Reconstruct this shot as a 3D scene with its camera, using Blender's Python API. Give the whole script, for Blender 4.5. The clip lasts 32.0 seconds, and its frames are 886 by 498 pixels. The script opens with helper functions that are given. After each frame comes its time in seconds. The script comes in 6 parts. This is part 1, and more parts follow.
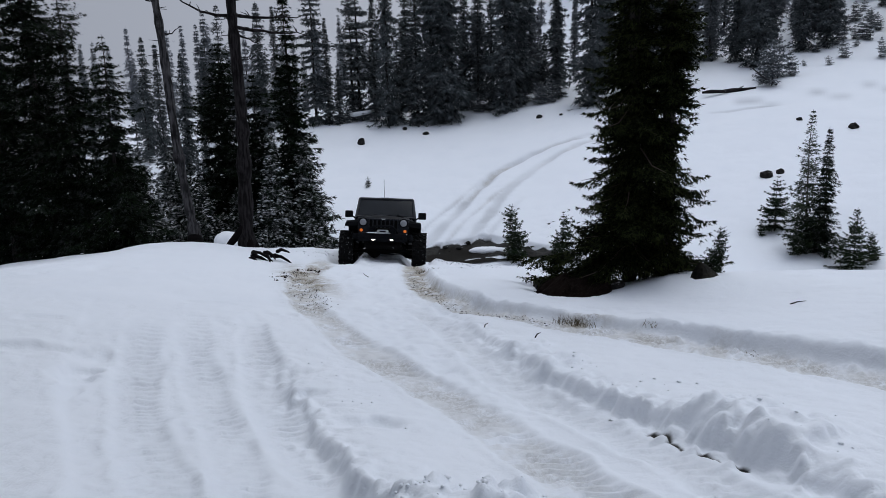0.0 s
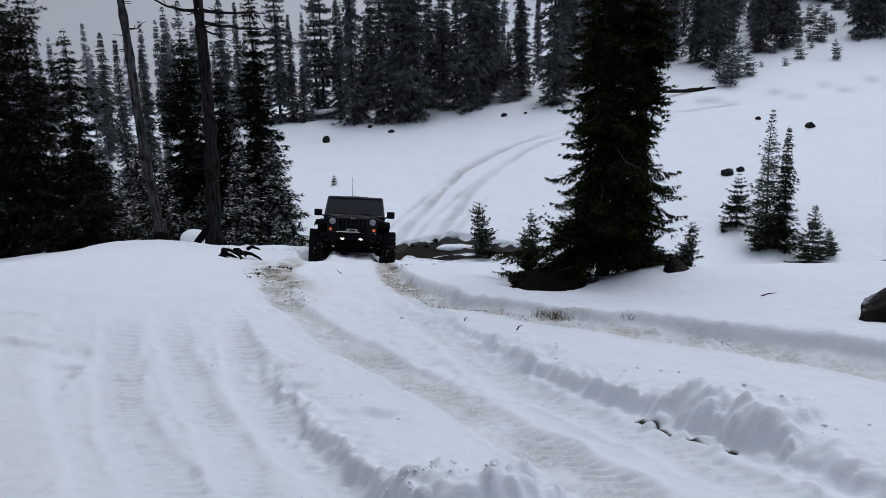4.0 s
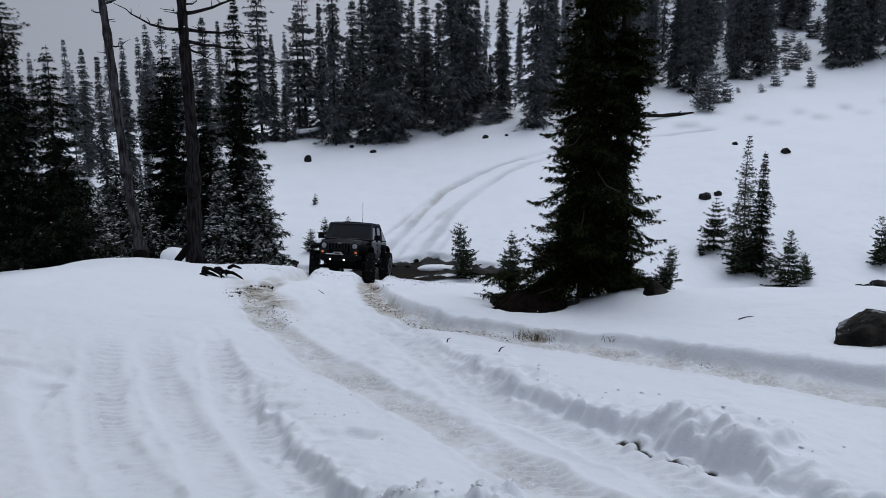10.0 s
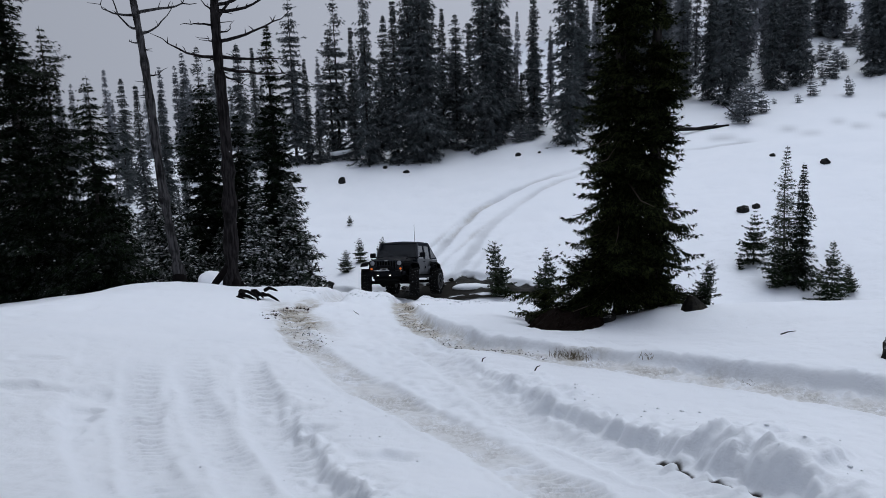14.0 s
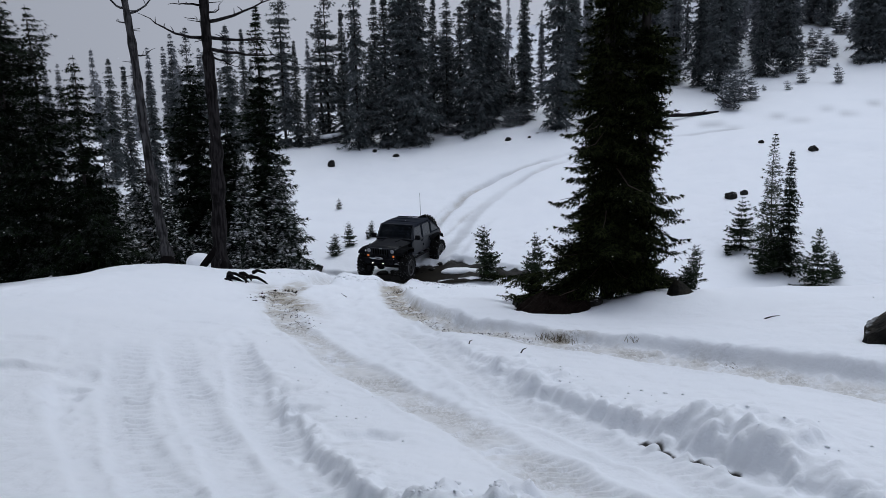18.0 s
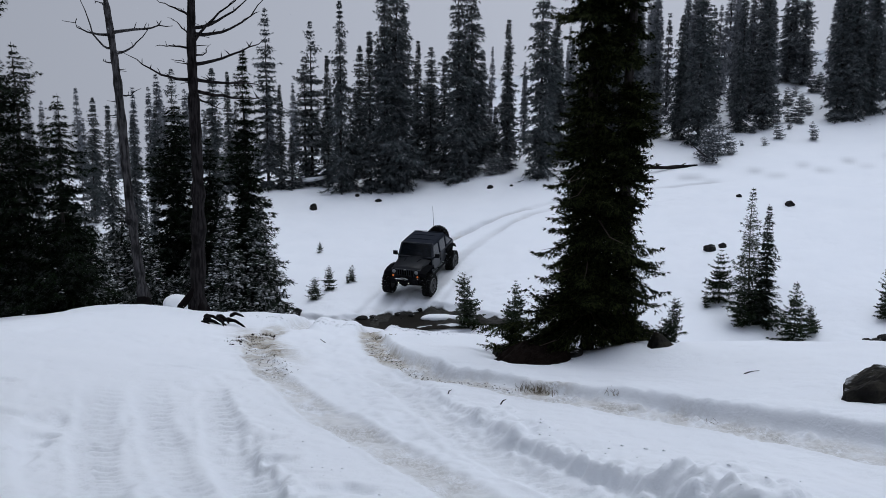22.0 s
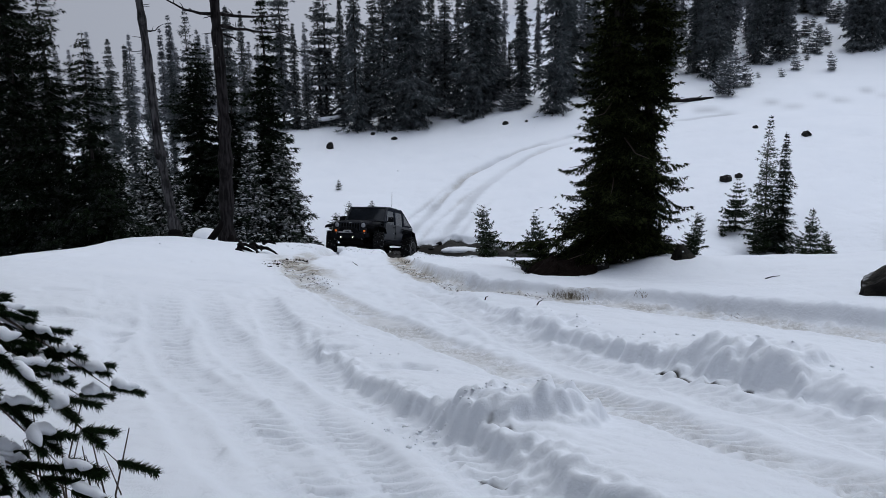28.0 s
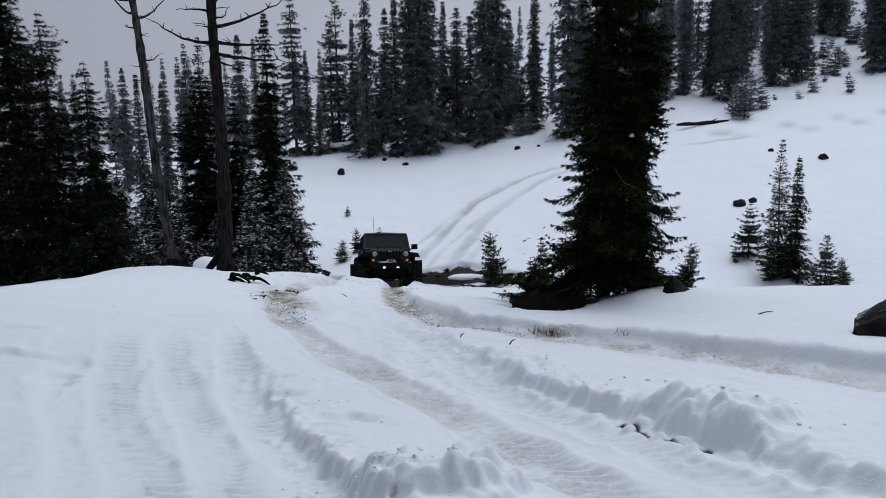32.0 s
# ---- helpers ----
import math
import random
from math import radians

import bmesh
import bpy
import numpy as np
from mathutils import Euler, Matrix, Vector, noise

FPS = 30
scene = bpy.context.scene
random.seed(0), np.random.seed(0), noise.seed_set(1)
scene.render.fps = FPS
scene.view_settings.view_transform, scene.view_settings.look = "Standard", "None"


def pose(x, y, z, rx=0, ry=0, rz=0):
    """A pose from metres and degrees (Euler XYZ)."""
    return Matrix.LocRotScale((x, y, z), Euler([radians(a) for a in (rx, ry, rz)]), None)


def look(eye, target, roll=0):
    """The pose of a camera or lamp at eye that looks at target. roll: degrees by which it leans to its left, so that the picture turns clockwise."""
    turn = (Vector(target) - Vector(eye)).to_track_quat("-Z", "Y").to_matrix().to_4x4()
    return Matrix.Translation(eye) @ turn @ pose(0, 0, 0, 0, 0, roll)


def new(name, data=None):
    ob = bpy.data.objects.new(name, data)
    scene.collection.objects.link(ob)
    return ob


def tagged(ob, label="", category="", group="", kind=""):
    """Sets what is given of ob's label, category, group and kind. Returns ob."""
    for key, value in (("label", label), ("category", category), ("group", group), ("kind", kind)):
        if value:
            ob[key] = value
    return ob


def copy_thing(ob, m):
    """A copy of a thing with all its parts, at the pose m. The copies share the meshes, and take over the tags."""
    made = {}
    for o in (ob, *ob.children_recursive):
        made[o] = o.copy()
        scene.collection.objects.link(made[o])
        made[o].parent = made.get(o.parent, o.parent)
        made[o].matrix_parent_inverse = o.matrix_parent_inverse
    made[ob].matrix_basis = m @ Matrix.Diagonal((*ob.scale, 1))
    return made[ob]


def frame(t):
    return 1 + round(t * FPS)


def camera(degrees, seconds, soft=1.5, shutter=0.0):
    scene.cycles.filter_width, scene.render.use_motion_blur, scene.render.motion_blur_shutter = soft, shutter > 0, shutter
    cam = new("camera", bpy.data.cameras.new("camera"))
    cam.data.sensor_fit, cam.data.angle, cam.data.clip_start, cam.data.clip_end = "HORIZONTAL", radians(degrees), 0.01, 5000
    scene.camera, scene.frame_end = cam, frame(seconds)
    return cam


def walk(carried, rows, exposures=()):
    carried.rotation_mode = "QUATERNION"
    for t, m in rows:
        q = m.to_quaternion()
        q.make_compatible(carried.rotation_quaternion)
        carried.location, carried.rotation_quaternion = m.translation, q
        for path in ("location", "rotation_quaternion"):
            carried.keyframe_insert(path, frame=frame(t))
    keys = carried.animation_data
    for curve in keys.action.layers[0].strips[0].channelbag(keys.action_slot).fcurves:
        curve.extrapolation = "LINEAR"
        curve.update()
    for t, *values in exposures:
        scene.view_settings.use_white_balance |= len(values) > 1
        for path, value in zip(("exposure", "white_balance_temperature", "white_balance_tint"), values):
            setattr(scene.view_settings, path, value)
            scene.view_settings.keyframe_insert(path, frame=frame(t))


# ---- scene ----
cam = camera(58.90, 32.0, soft=0.75)


def aim(x, y, z, yaw, pitch, roll):
    return pose(x, y, z, 90 + pitch, 0, yaw) @ pose(0, 0, 0, 0, 0, roll)


PATH = [
    (0, 0.000, 0.000, 1.600, 0.77, -13.06, -1.36),
    (0.5, -0.146, -0.041, 1.624, -1.39, -13.11, -0.79),
    (1, -0.081, -0.106, 1.603, 0.53, -11.51, -0.63),
    (1.5, -0.102, -0.080, 1.565, -1.04, -12.53, -0.49),
    (2, -0.231, -0.092, 1.575, -1.04, -12.67, -1.95),
    (2.5, -0.251, -0.046, 1.565, -0.64, -11.95, -1.59),
    (3, -0.251, -0.061, 1.558, -0.75, -12.35, -0.69),
    (3.5, -0.244, -0.075, 1.569, -1.81, -13.25, -0.42),
    (5.5, -0.192, -0.069, 1.566, -1.72, -12.89, -1.90),
    (6, -0.224, -0.082, 1.595, -1.83, -14.91, -1.42),
    (6.5, -0.261, -0.089, 1.614, -0.78, -13.40, -1.49),
    (7, -0.274, -0.094, 1.603, -1.10, -12.50, -0.37),
    (7.5, -0.276, -0.091, 1.591, -1.97, -12.26, 0.41),
    (8, -0.246, -0.070, 1.590, -4.05, -12.71, 0.33),
    (8.5, -0.264, -0.085, 1.595, -5.22, -12.83, 0.35),
    (9, -0.280, -0.100, 1.602, -4.20, -12.39, 0.59),
    (9.5, -0.282, -0.115, 1.601, -3.68, -11.81, 0.56),
    (10, -0.277, -0.150, 1.603, -3.61, -11.75, -0.06),
    (10.5, -0.254, -0.088, 1.586, -3.28, -11.86, -0.57),
    (11, -0.250, -0.074, 1.589, -1.10, -11.57, -0.72),
    (11.5, -0.269, -0.126, 1.581, 0.25, -11.08, -1.07),
    (12, -0.251, -0.136, 1.562, -0.06, -11.12, -0.80),
    (12.5, -0.266, -0.159, 1.589, -0.85, -10.70, -1.04),
    (13, -0.273, -0.172, 1.607, -0.84, -9.84, -1.22),
    (13.5, -0.253, -0.105, 1.593, -0.65, -9.95, -1.51),
    (14, -0.252, -0.117, 1.598, -1.03, -10.33, -1.63),
    (14.5, -0.250, -0.108, 1.576, -1.00, -11.65, -0.90),
    (15, -0.261, -0.148, 1.592, -1.08, -12.08, -0.39),
    (15.5, -0.240, -0.101, 1.588, -1.99, -11.98, -0.53),
    (17.5, -0.245, -0.116, 1.570, -1.69, -11.28, -0.82),
    (18, -0.229, -0.149, 1.581, -1.77, -11.47, -1.09),
    (18.5, -0.219, -0.181, 1.586, -3.49, -10.62, -1.77),
    (19, -0.224, -0.071, 1.572, -6.64, -9.79, -1.55),
    (19.5, -0.254, -0.076, 1.597, -5.57, -9.38, -0.05),
    (20, -0.266, -0.080, 1.598, -4.08, -9.18, 1.04),
    (20.5, -0.276, -0.070, 1.594, -3.51, -8.87, 1.26),
    (21, -0.257, -0.062, 1.607, -3.43, -8.13, 1.16),
    (21.5, -0.233, -0.062, 1.595, -3.27, -7.86, 0.94),
    (22, -0.245, -0.110, 1.610, -3.25, -8.17, 0.42),
    (22.5, -0.252, -0.128, 1.615, -3.82, -8.55, 0.21),
    (23, -0.254, -0.097, 1.586, -3.44, -8.63, 0.03),
    (23.5, -0.266, -0.165, 1.609, -2.47, -8.58, 0.03),
    (24, -0.261, -0.188, 1.597, -1.77, -8.68, 0.26),
    (24.5, -0.266, -0.168, 1.579, -1.36, -9.29, 0.13),
    (26.5, -0.351, -0.106, 1.482, -0.37, -10.36, -1.43),
    (27, -0.366, -0.291, 1.474, 0.12, -10.15, -1.10),
    (27.5, -0.398, -0.497, 1.452, 0.75, -10.22, 0.69),
    (28, -0.606, -0.670, 1.304, -2.44, -12.28, -0.53),
    (28.5, -0.653, -0.778, 1.312, -11.71, -18.21, -1.61),
    (29, -0.595, -0.943, 1.367, -7.64, -14.09, -2.11),
    (29.5, -0.490, -0.962, 1.358, -0.25, -10.92, -0.98),
    (30, -0.497, -1.017, 1.392, -1.44, -9.58, -0.27),
    (30.5, -0.484, -0.953, 1.368, -2.61, -8.49, -1.40),
    (31, -0.449, -1.035, 1.384, -2.85, -9.98, -1.01),
    (31.5, -0.257, -0.761, 1.338, -1.59, -9.36, -1.42),
    (32, 0.037, -0.244, 1.350, -0.77, -10.55, -1.05),
]
walk(cam, [(r[0], aim(*r[1:])) for r in PATH], [(0, -0.06), (5, -0.09), (7, -0.17), (9, -0.13), (11, -0.09), (12.5, -0.03), (15, -0.02), (19, -0.03), (23, 0.01), (27, 0.0), (28, -0.02), (28.5, -0.38), (29, -0.26), (29.8, 0.0), (30.5, 0.03), (32, -0.03)])

# ---- sky and light: thick overcast, bright overhead and dull towards the horizon ----
SUN_HEIGHT, SUN_TURN = radians(74), radians(40)
FOG = (0.445, 0.48, 0.567)
world = bpy.data.worlds.new("overcast")
scene.world = world
world.use_nodes = True
wn, wl = world.node_tree.nodes, world.node_tree.links
wn.clear()
sky = wn.new("ShaderNodeTexSky")
sky.sky_type, sky.sun_disc, sky.sun_elevation, sky.sun_rotation = "NISHITA", False, SUN_HEIGHT, SUN_TURN
coord = wn.new("ShaderNodeTexCoord")
split = wn.new("ShaderNodeSeparateXYZ")
wl.new(coord.outputs["Generated"], split.inputs[0])
ramp = wn.new("ShaderNodeValToRGB")
ramp.color_ramp.interpolation = "EASE"
ramp.color_ramp.elements[0].position, ramp.color_ramp.elements[0].color = 0.22, (*FOG, 1)
ramp.color_ramp.elements[1].position, ramp.color_ramp.elements[1].color = 0.90, (0.90, 1.0, 1.23, 1)
wl.new(split.outputs["Z"], ramp.inputs[0])
deep = wn.new("ShaderNodeBackground")
wl.new(sky.outputs[0], deep.inputs["Color"])
deep.inputs["Strength"].default_value = 0.05
cloud = wn.new("ShaderNodeBackground")
wl.new(ramp.outputs[0], cloud.inputs["Color"])
cloud.inputs["Strength"].default_value = 0.66
blend = wn.new("ShaderNodeMixShader")
blend.inputs[0].default_value = 0.92
wl.new(deep.outputs[0], blend.inputs[1])
wl.new(cloud.outputs[0], blend.inputs[2])
wout = wn.new("ShaderNodeOutputWorld")
wl.new(blend.outputs[0], wout.inputs[0])
sun_data = bpy.data.lights.new("sun", "SUN")
sun_data.energy, sun_data.angle, sun_data.color = 1.10, radians(40), (0.93, 0.97, 1.0)
sun = new("sun", sun_data)
sun.matrix_basis = look((15, 38, 78), (0, 20, -6))


# ---- materials ----
def nodes_of(name):
    m = bpy.data.materials.new(name)
    m.use_nodes = True
    t = m.node_tree
    return m, t.nodes, t.links, t.nodes["Principled BSDF"]


def noise_at(n, l, scale, detail=4.0, rough=0.55, space="Object"):
    c = n.new("ShaderNodeTexCoord")
    x = n.new("ShaderNodeTexNoise")
    x.inputs["Scale"].default_value, x.inputs["Detail"].default_value, x.inputs["Roughness"].default_value = scale, detail, rough
    l.new(c.outputs[space], x.inputs["Vector"])
    return x.outputs["Fac"]


def mix_colour(n, l, fac, a, b):
    x = n.new("ShaderNodeMix")
    x.data_type = "RGBA"
    for sock, v in ((x.inputs[0], fac), (x.inputs[6], a), (x.inputs[7], b)):
        if isinstance(v, bpy.types.NodeSocket):
            l.new(v, sock)
        elif isinstance(v, tuple):
            sock.default_value = (*v, 1)
        else:
            sock.default_value = v
    return x.outputs[2]


def ramp_of(n, l, value, lo, hi):
    x = n.new("ShaderNodeMapRange")
    x.interpolation_type = "SMOOTHSTEP"
    l.new(value, x.inputs["Value"])
    x.inputs["From Min"].default_value, x.inputs["From Max"].default_value = lo, hi
    return x.outputs["Result"]


def times(n, l, a, b):
    x = n.new("ShaderNodeMath")
    x.operation = "MULTIPLY"
    for sock, v in zip(x.inputs, (a, b)):
        if isinstance(v, bpy.types.NodeSocket):
            l.new(v, sock)
        else:
            sock.default_value = v
    return x.outputs[0]


def bump_of(n, l, bsdf, height, strength, distance):
    b = n.new("ShaderNodeBump")
    b.inputs["Strength"].default_value, b.inputs["Distance"].default_value = strength, distance
    l.new(height, b.inputs["Height"])
    l.new(b.outputs[0], bsdf.inputs["Normal"])


def plain(name, colour, rough=0.5, metal=0.0, vary=0.25, scale=9.0, bump=0.0, emit=None, coat=0.0, gloss=0.5):
    """A surface of one colour with broad and fine variation."""
    m, n, l, b = nodes_of(name)
    dark = tuple(c * (1 - vary) for c in colour)
    light = tuple(min(1, c * (1 + vary)) for c in colour)
    l.new(mix_colour(n, l, noise_at(n, l, scale), dark, light), b.inputs["Base Color"])
    b.inputs["Roughness"].default_value, b.inputs["Metallic"].default_value = rough, metal
    b.inputs["Coat Weight"].default_value = coat
    b.inputs["Specular IOR Level"].default_value = gloss
    if bump:
        bump_of(n, l, b, noise_at(n, l, scale * 6), bump, 0.01)
    if emit:
        b.inputs["Emission Color"].default_value, b.inputs["Emission Strength"].default_value = (*emit[0], 1), emit[1]
    return m


def snow_ground():
    m, n, l, b = nodes_of("snow_ground")
    soil = n.new("ShaderNodeAttribute")
    soil.attribute_name = "soil"
    parts = n.new("ShaderNodeSeparateColor")
    l.new(soil.outputs["Color"], parts.inputs[0])
    white = mix_colour(n, l, noise_at(n, l, 0.7), (0.78, 0.81, 0.86), (0.84, 0.86, 0.90))
    # red: trampled brown grit; green: wet dark muddy earth and stones, also painted shade under snow edges; blue:
    # packed grey snow
    packed = mix_colour(n, l, times(n, l, parts.outputs[2], 0.8), white, (0.43, 0.445, 0.475))
    grit = times(n, l, ramp_of(n, l, noise_at(n, l, 22, 6, 0.75), 0.38, 0.6), ramp_of(n, l, noise_at(n, l, 1.7, 3), 0.38, 0.6))
    brown = mix_colour(n, l, noise_at(n, l, 40), (0.06, 0.045, 0.03), (0.26, 0.21, 0.14))
    tan = mix_colour(n, l, times(n, l, times(n, l, parts.outputs[0], 0.85), ramp_of(n, l, noise_at(n, l, 3.5, 5), 0.3, 0.6)), packed, (0.42, 0.38, 0.31))
    dirty = mix_colour(n, l, times(n, l, parts.outputs[0], grit), tan, brown)
    mud_shade = mix_colour(n, l, ramp_of(n, l, noise_at(n, l, 9, 6, 0.7), 0.35, 0.65), (0.006, 0.006, 0.005), (0.026, 0.024, 0.020))
    l.new(mix_colour(n, l, ramp_of(n, l, parts.outputs[1], 0.1, 0.8), dirty, mud_shade), b.inputs["Base Color"])
    b.inputs["Roughness"].default_value = 0.75
    b.inputs["Specular IOR Level"].default_value = 0.25
    h = n.new("ShaderNodeMath")
    h.operation = "ADD"
    l.new(times(n, l, noise_at(n, l, 9, 5, 0.65), 1.4), h.inputs[0])
    l.new(times(n, l, noise_at(n, l, 45, 5, 0.75), 0.5), h.inputs[1])
    bump_of(n, l, b, h.outputs[0], 0.42, 0.03)
    return m


def foliage(name, dark, light, snow=0.0, frost_haze=0.0):
    """Needles, two greens; snow lies on what faces up."""
    m, n, l, b = nodes_of(name)
    info = n.new("ShaderNodeObjectInfo")
    piece = n.new("ShaderNodeNewGeometry")
    own = times(n, l, piece.outputs["Random Per Island"], noise_at(n, l, 1.3))
    green = mix_colour(n, l, ramp_of(n, l, own, 0.1, 0.55), dark, light)
    green = mix_colour(n, l, times(n, l, info.outputs["Random"], 0.3), green, dark)
    if frost_haze:
        green = mix_colour(n, l, times(n, l, ramp_of(n, l, noise_at(n, l, 1.6, 5), 0.3, 0.75), frost_haze), green, (0.62, 0.65, 0.70))
    if snow:
        g = n.new("ShaderNodeNewGeometry")
        s = n.new("ShaderNodeSeparateXYZ")
        l.new(g.outputs["Normal"], s.inputs[0])
        up = ramp_of(n, l, s.outputs["Z"], 0.35, 0.9)
        spots = ramp_of(n, l, noise_at(n, l, 5.0, 4), 0.45, 0.62)
        green = mix_colour(n, l, times(n, l, times(n, l, up, spots), snow), green, (0.80, 0.82, 0.86))
    l.new(green, b.inputs["Base Color"])
    b.inputs["Roughness"].default_value = 0.7
    b.inputs["Specular IOR Level"].default_value = 0.02
    return m


def bark(name, dark, light, snow=0.0):
    m, n, l, b = nodes_of(name)
    c = n.new("ShaderNodeTexCoord")
    stretch = n.new("ShaderNodeMapping")
    stretch.inputs["Scale"].default_value = (14, 14, 2.2)
    l.new(c.outputs["Object"], stretch.inputs[0])
    x = n.new("ShaderNodeTexNoise")
    x.inputs["Scale"].default_value, x.inputs["Detail"].default_value = 1.3, 6
    l.new(stretch.outputs[0], x.inputs["Vector"])
    base = mix_colour(n, l, ramp_of(n, l, x.outputs["Fac"], 0.35, 0.65), dark, light)
    l.new(mix_colour(n, l, ramp_of(n, l, noise_at(n, l, 2.5), 0.52, 0.7), base, tuple(v * 0.45 for v in dark)), b.inputs["Base Color"])
    b.inputs["Roughness"].default_value = 0.9
    b.inputs["Specular IOR Level"].default_value = 0.1
    bump_of(n, l, b, x.outputs["Fac"], 0.8, 0.03)
    return m


def stone_mat(name, dark, light):
    m, n, l, b = nodes_of(name)
    base = mix_colour(n, l, ramp_of(n, l, noise_at(n, l, 4, 6, 0.65), 0.35, 0.68), dark, light)
    g = n.new("ShaderNodeNewGeometry")
    s = n.new("ShaderNodeSeparateXYZ")
    l.new(g.outputs["Normal"], s.inputs[0])
    lying = times(n, l, ramp_of(n, l, s.outputs["Z"], 0.8, 0.98), ramp_of(n, l, noise_at(n, l, 3), 0.5, 0.6))
    l.new(mix_colour(n, l, times(n, l, lying, 0.5), base, (0.8, 0.82, 0.86)), b.inputs["Base Color"])
    b.inputs["Roughness"].default_value = 0.85
    b.inputs["Specular IOR Level"].default_value = 0.15
    bump_of(n, l, b, noise_at(n, l, 18, 6), 0.7, 0.03)
    return m


M_SNOW = snow_ground()
M_LYING = plain("lying_snow", (0.82, 0.84, 0.88), 0.7, vary=0.03, scale=5, bump=0.3)
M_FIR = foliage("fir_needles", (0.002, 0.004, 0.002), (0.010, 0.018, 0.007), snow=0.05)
M_FIR_SNOWY = foliage("snowy_fir_needles", (0.004, 0.008, 0.004), (0.015, 0.024, 0.010), snow=0.6, frost_haze=0.03)
# haze is painted in: needles paler with distance, beside some snow dust
M_FAR = foliage("snow_haze_fir_needles", (0.026, 0.033, 0.035), (0.060, 0.073, 0.074), snow=0.16, frost_haze=0.10)
M_MISTY = foliage("misty_fir_needles", (0.050, 0.060, 0.066), (0.09, 0.104, 0.112), snow=0.2, frost_haze=0.16)
M_FARTHER = foliage("far_haze_fir_needles", (0.062, 0.069, 0.078), (0.10, 0.11, 0.122), snow=0.2, frost_haze=0.2)
M_FARTHEST = foliage("farthest_haze_fir_needles", (0.11, 0.12, 0.135), (0.16, 0.17, 0.19), snow=0.2, frost_haze=0.3)
M_PINE = foliage("young_pine_needles", (0.008, 0.014, 0.007), (0.034, 0.048, 0.021), snow=0.09)
M_BARK = bark("fir_bark", (0.012, 0.010, 0.010), (0.045, 0.040, 0.038))
M_DEAD = bark("weathered_dead_wood", (0.014, 0.0135, 0.014), (0.070, 0.067, 0.07))
M_DEAD_DARK = bark("dark_dead_wood", (0.004, 0.0035, 0.0035), (0.024, 0.021, 0.022))
M_ROCK = stone_mat("dark_rock", (0.006, 0.006, 0.006), (0.027, 0.026, 0.024))
M_LICHEN = stone_mat("lichen_rock", (0.006, 0.0055, 0.005), (0.030, 0.027, 0.020))
M_LITTER = plain("needle_litter", (0.008, 0.0055, 0.0045), 0.95, vary=0.7, scale=14, bump=0.9, gloss=0.03)
M_TWIG = plain("dead_twigs", (0.05, 0.035, 0.028), 0.9, vary=0.4)
M_GRASS = plain("dry_grass", (0.11, 0.085, 0.05), 0.9, vary=0.5)


# ---- helpers ----
def part(name, bm, material, parent=None, label="", smooth=False):
    me = bpy.data.meshes.new(name)
    bmesh.ops.recalc_face_normals(bm, faces=bm.faces)
    bm.to_mesh(me)
    bm.free()
    me.materials.append(material)
    if smooth:
        me.shade_smooth()
    ob = new(name, me)
    ob.parent = parent
    if label:
        ob["label"] = label
    return ob


def from_arrays(name, verts, quads, material, parent=None, label=""):
    """A mesh of quads (or triangles) from numpy arrays."""
    me = bpy.data.meshes.new(name)
    verts, quads = np.asarray(verts, np.float32), np.asarray(quads, np.int32)
    k = quads.shape[1]
    me.vertices.add(len(verts))
    me.vertices.foreach_set("co", verts.ravel())
    me.loops.add(quads.size)
    me.loops.foreach_set("vertex_index", quads.ravel())
    me.polygons.add(len(quads))
    me.polygons.foreach_set("loop_start", np.arange(0, quads.size, k, dtype=np.int32))
    me.update(calc_edges=True)
    me.materials.append(material)
    ob = new(name, me)
    ob.parent = parent
    if label:
        ob["label"] = label
    return ob


def thing(name, m, label, category, group="", kind=""):
    ob = new(name)
    ob.matrix_basis = m
    return tagged(ob, label, category, group, kind)


# ---- the land ----
def softplus(v):
    return np.logaddexp(0.0, v)


def sig(v):
    return 1.0 / (1.0 + np.exp(-np.clip(v, -40, 40)))


def stream_line(x):
    """The y of the creek's middle and its half width at x."""
    mid = 28.15 - 0.44 * softplus((x - 1.5) * 1.5) / 1.5 + 0.25 * np.sin(x * 0.9)
    half = 0.42 + 0.62 * np.exp(-(((x - 0.6) / 2.6) ** 2))
    return mid, half


def bare_ground(x, y):
    """Height of the land without its small relief: near bank, valley and far slope."""
    x, y = np.asarray(x, float), np.asarray(y, float)
    near = -0.2 - 0.34 * y + 0.05 * x + 0.07 * (np.sqrt(x * x + 1) - 1)
    near = near - 0.25 * np.exp(-(((y - 5.5) / 2.5) ** 2))
    crest = 20 + 2 * sig((-x - 6) / 0.7) - 10 * (1 - np.exp(-softplus(x + 0.5) / 4))
    drop = 0.12 + 0.23 * sig((x - 2.5) / 0.8) + 0.18 * sig((-x - 4.5) / 0.6)
    near = near - drop * softplus((y - crest) * 2.5) / 2.5 - 0.12 * softplus((-x - 7.2) / 0.6)
    far = -10.25 + 0.15 * x + 0.05 * (np.sqrt(x * x + 4) - 2) + 0.02 * (y - 30)
    far = far + np.where(y > 30, 0.24 * (1 - np.exp(-np.maximum(y - 30, 0) / 4)), 0.06 * (y - 30))
    far = far + 0.05 * softplus((y - 62) / 4) * 4 * (0.5 + sig(x / 12))
    return 0.5 * (near + far + np.sqrt((near - far) ** 2 + 0.12))


def lattice(ix, iy, seed):
    h = (ix * 374761393 + iy * 668265263 + seed * 974634777) & 0x7FFFFFFF
    h = ((h ^ (h >> 13)) * 1274126177) & 0x7FFFFFFF
    return ((h ^ (h >> 16)) & 0xFFFF) / 65535.0


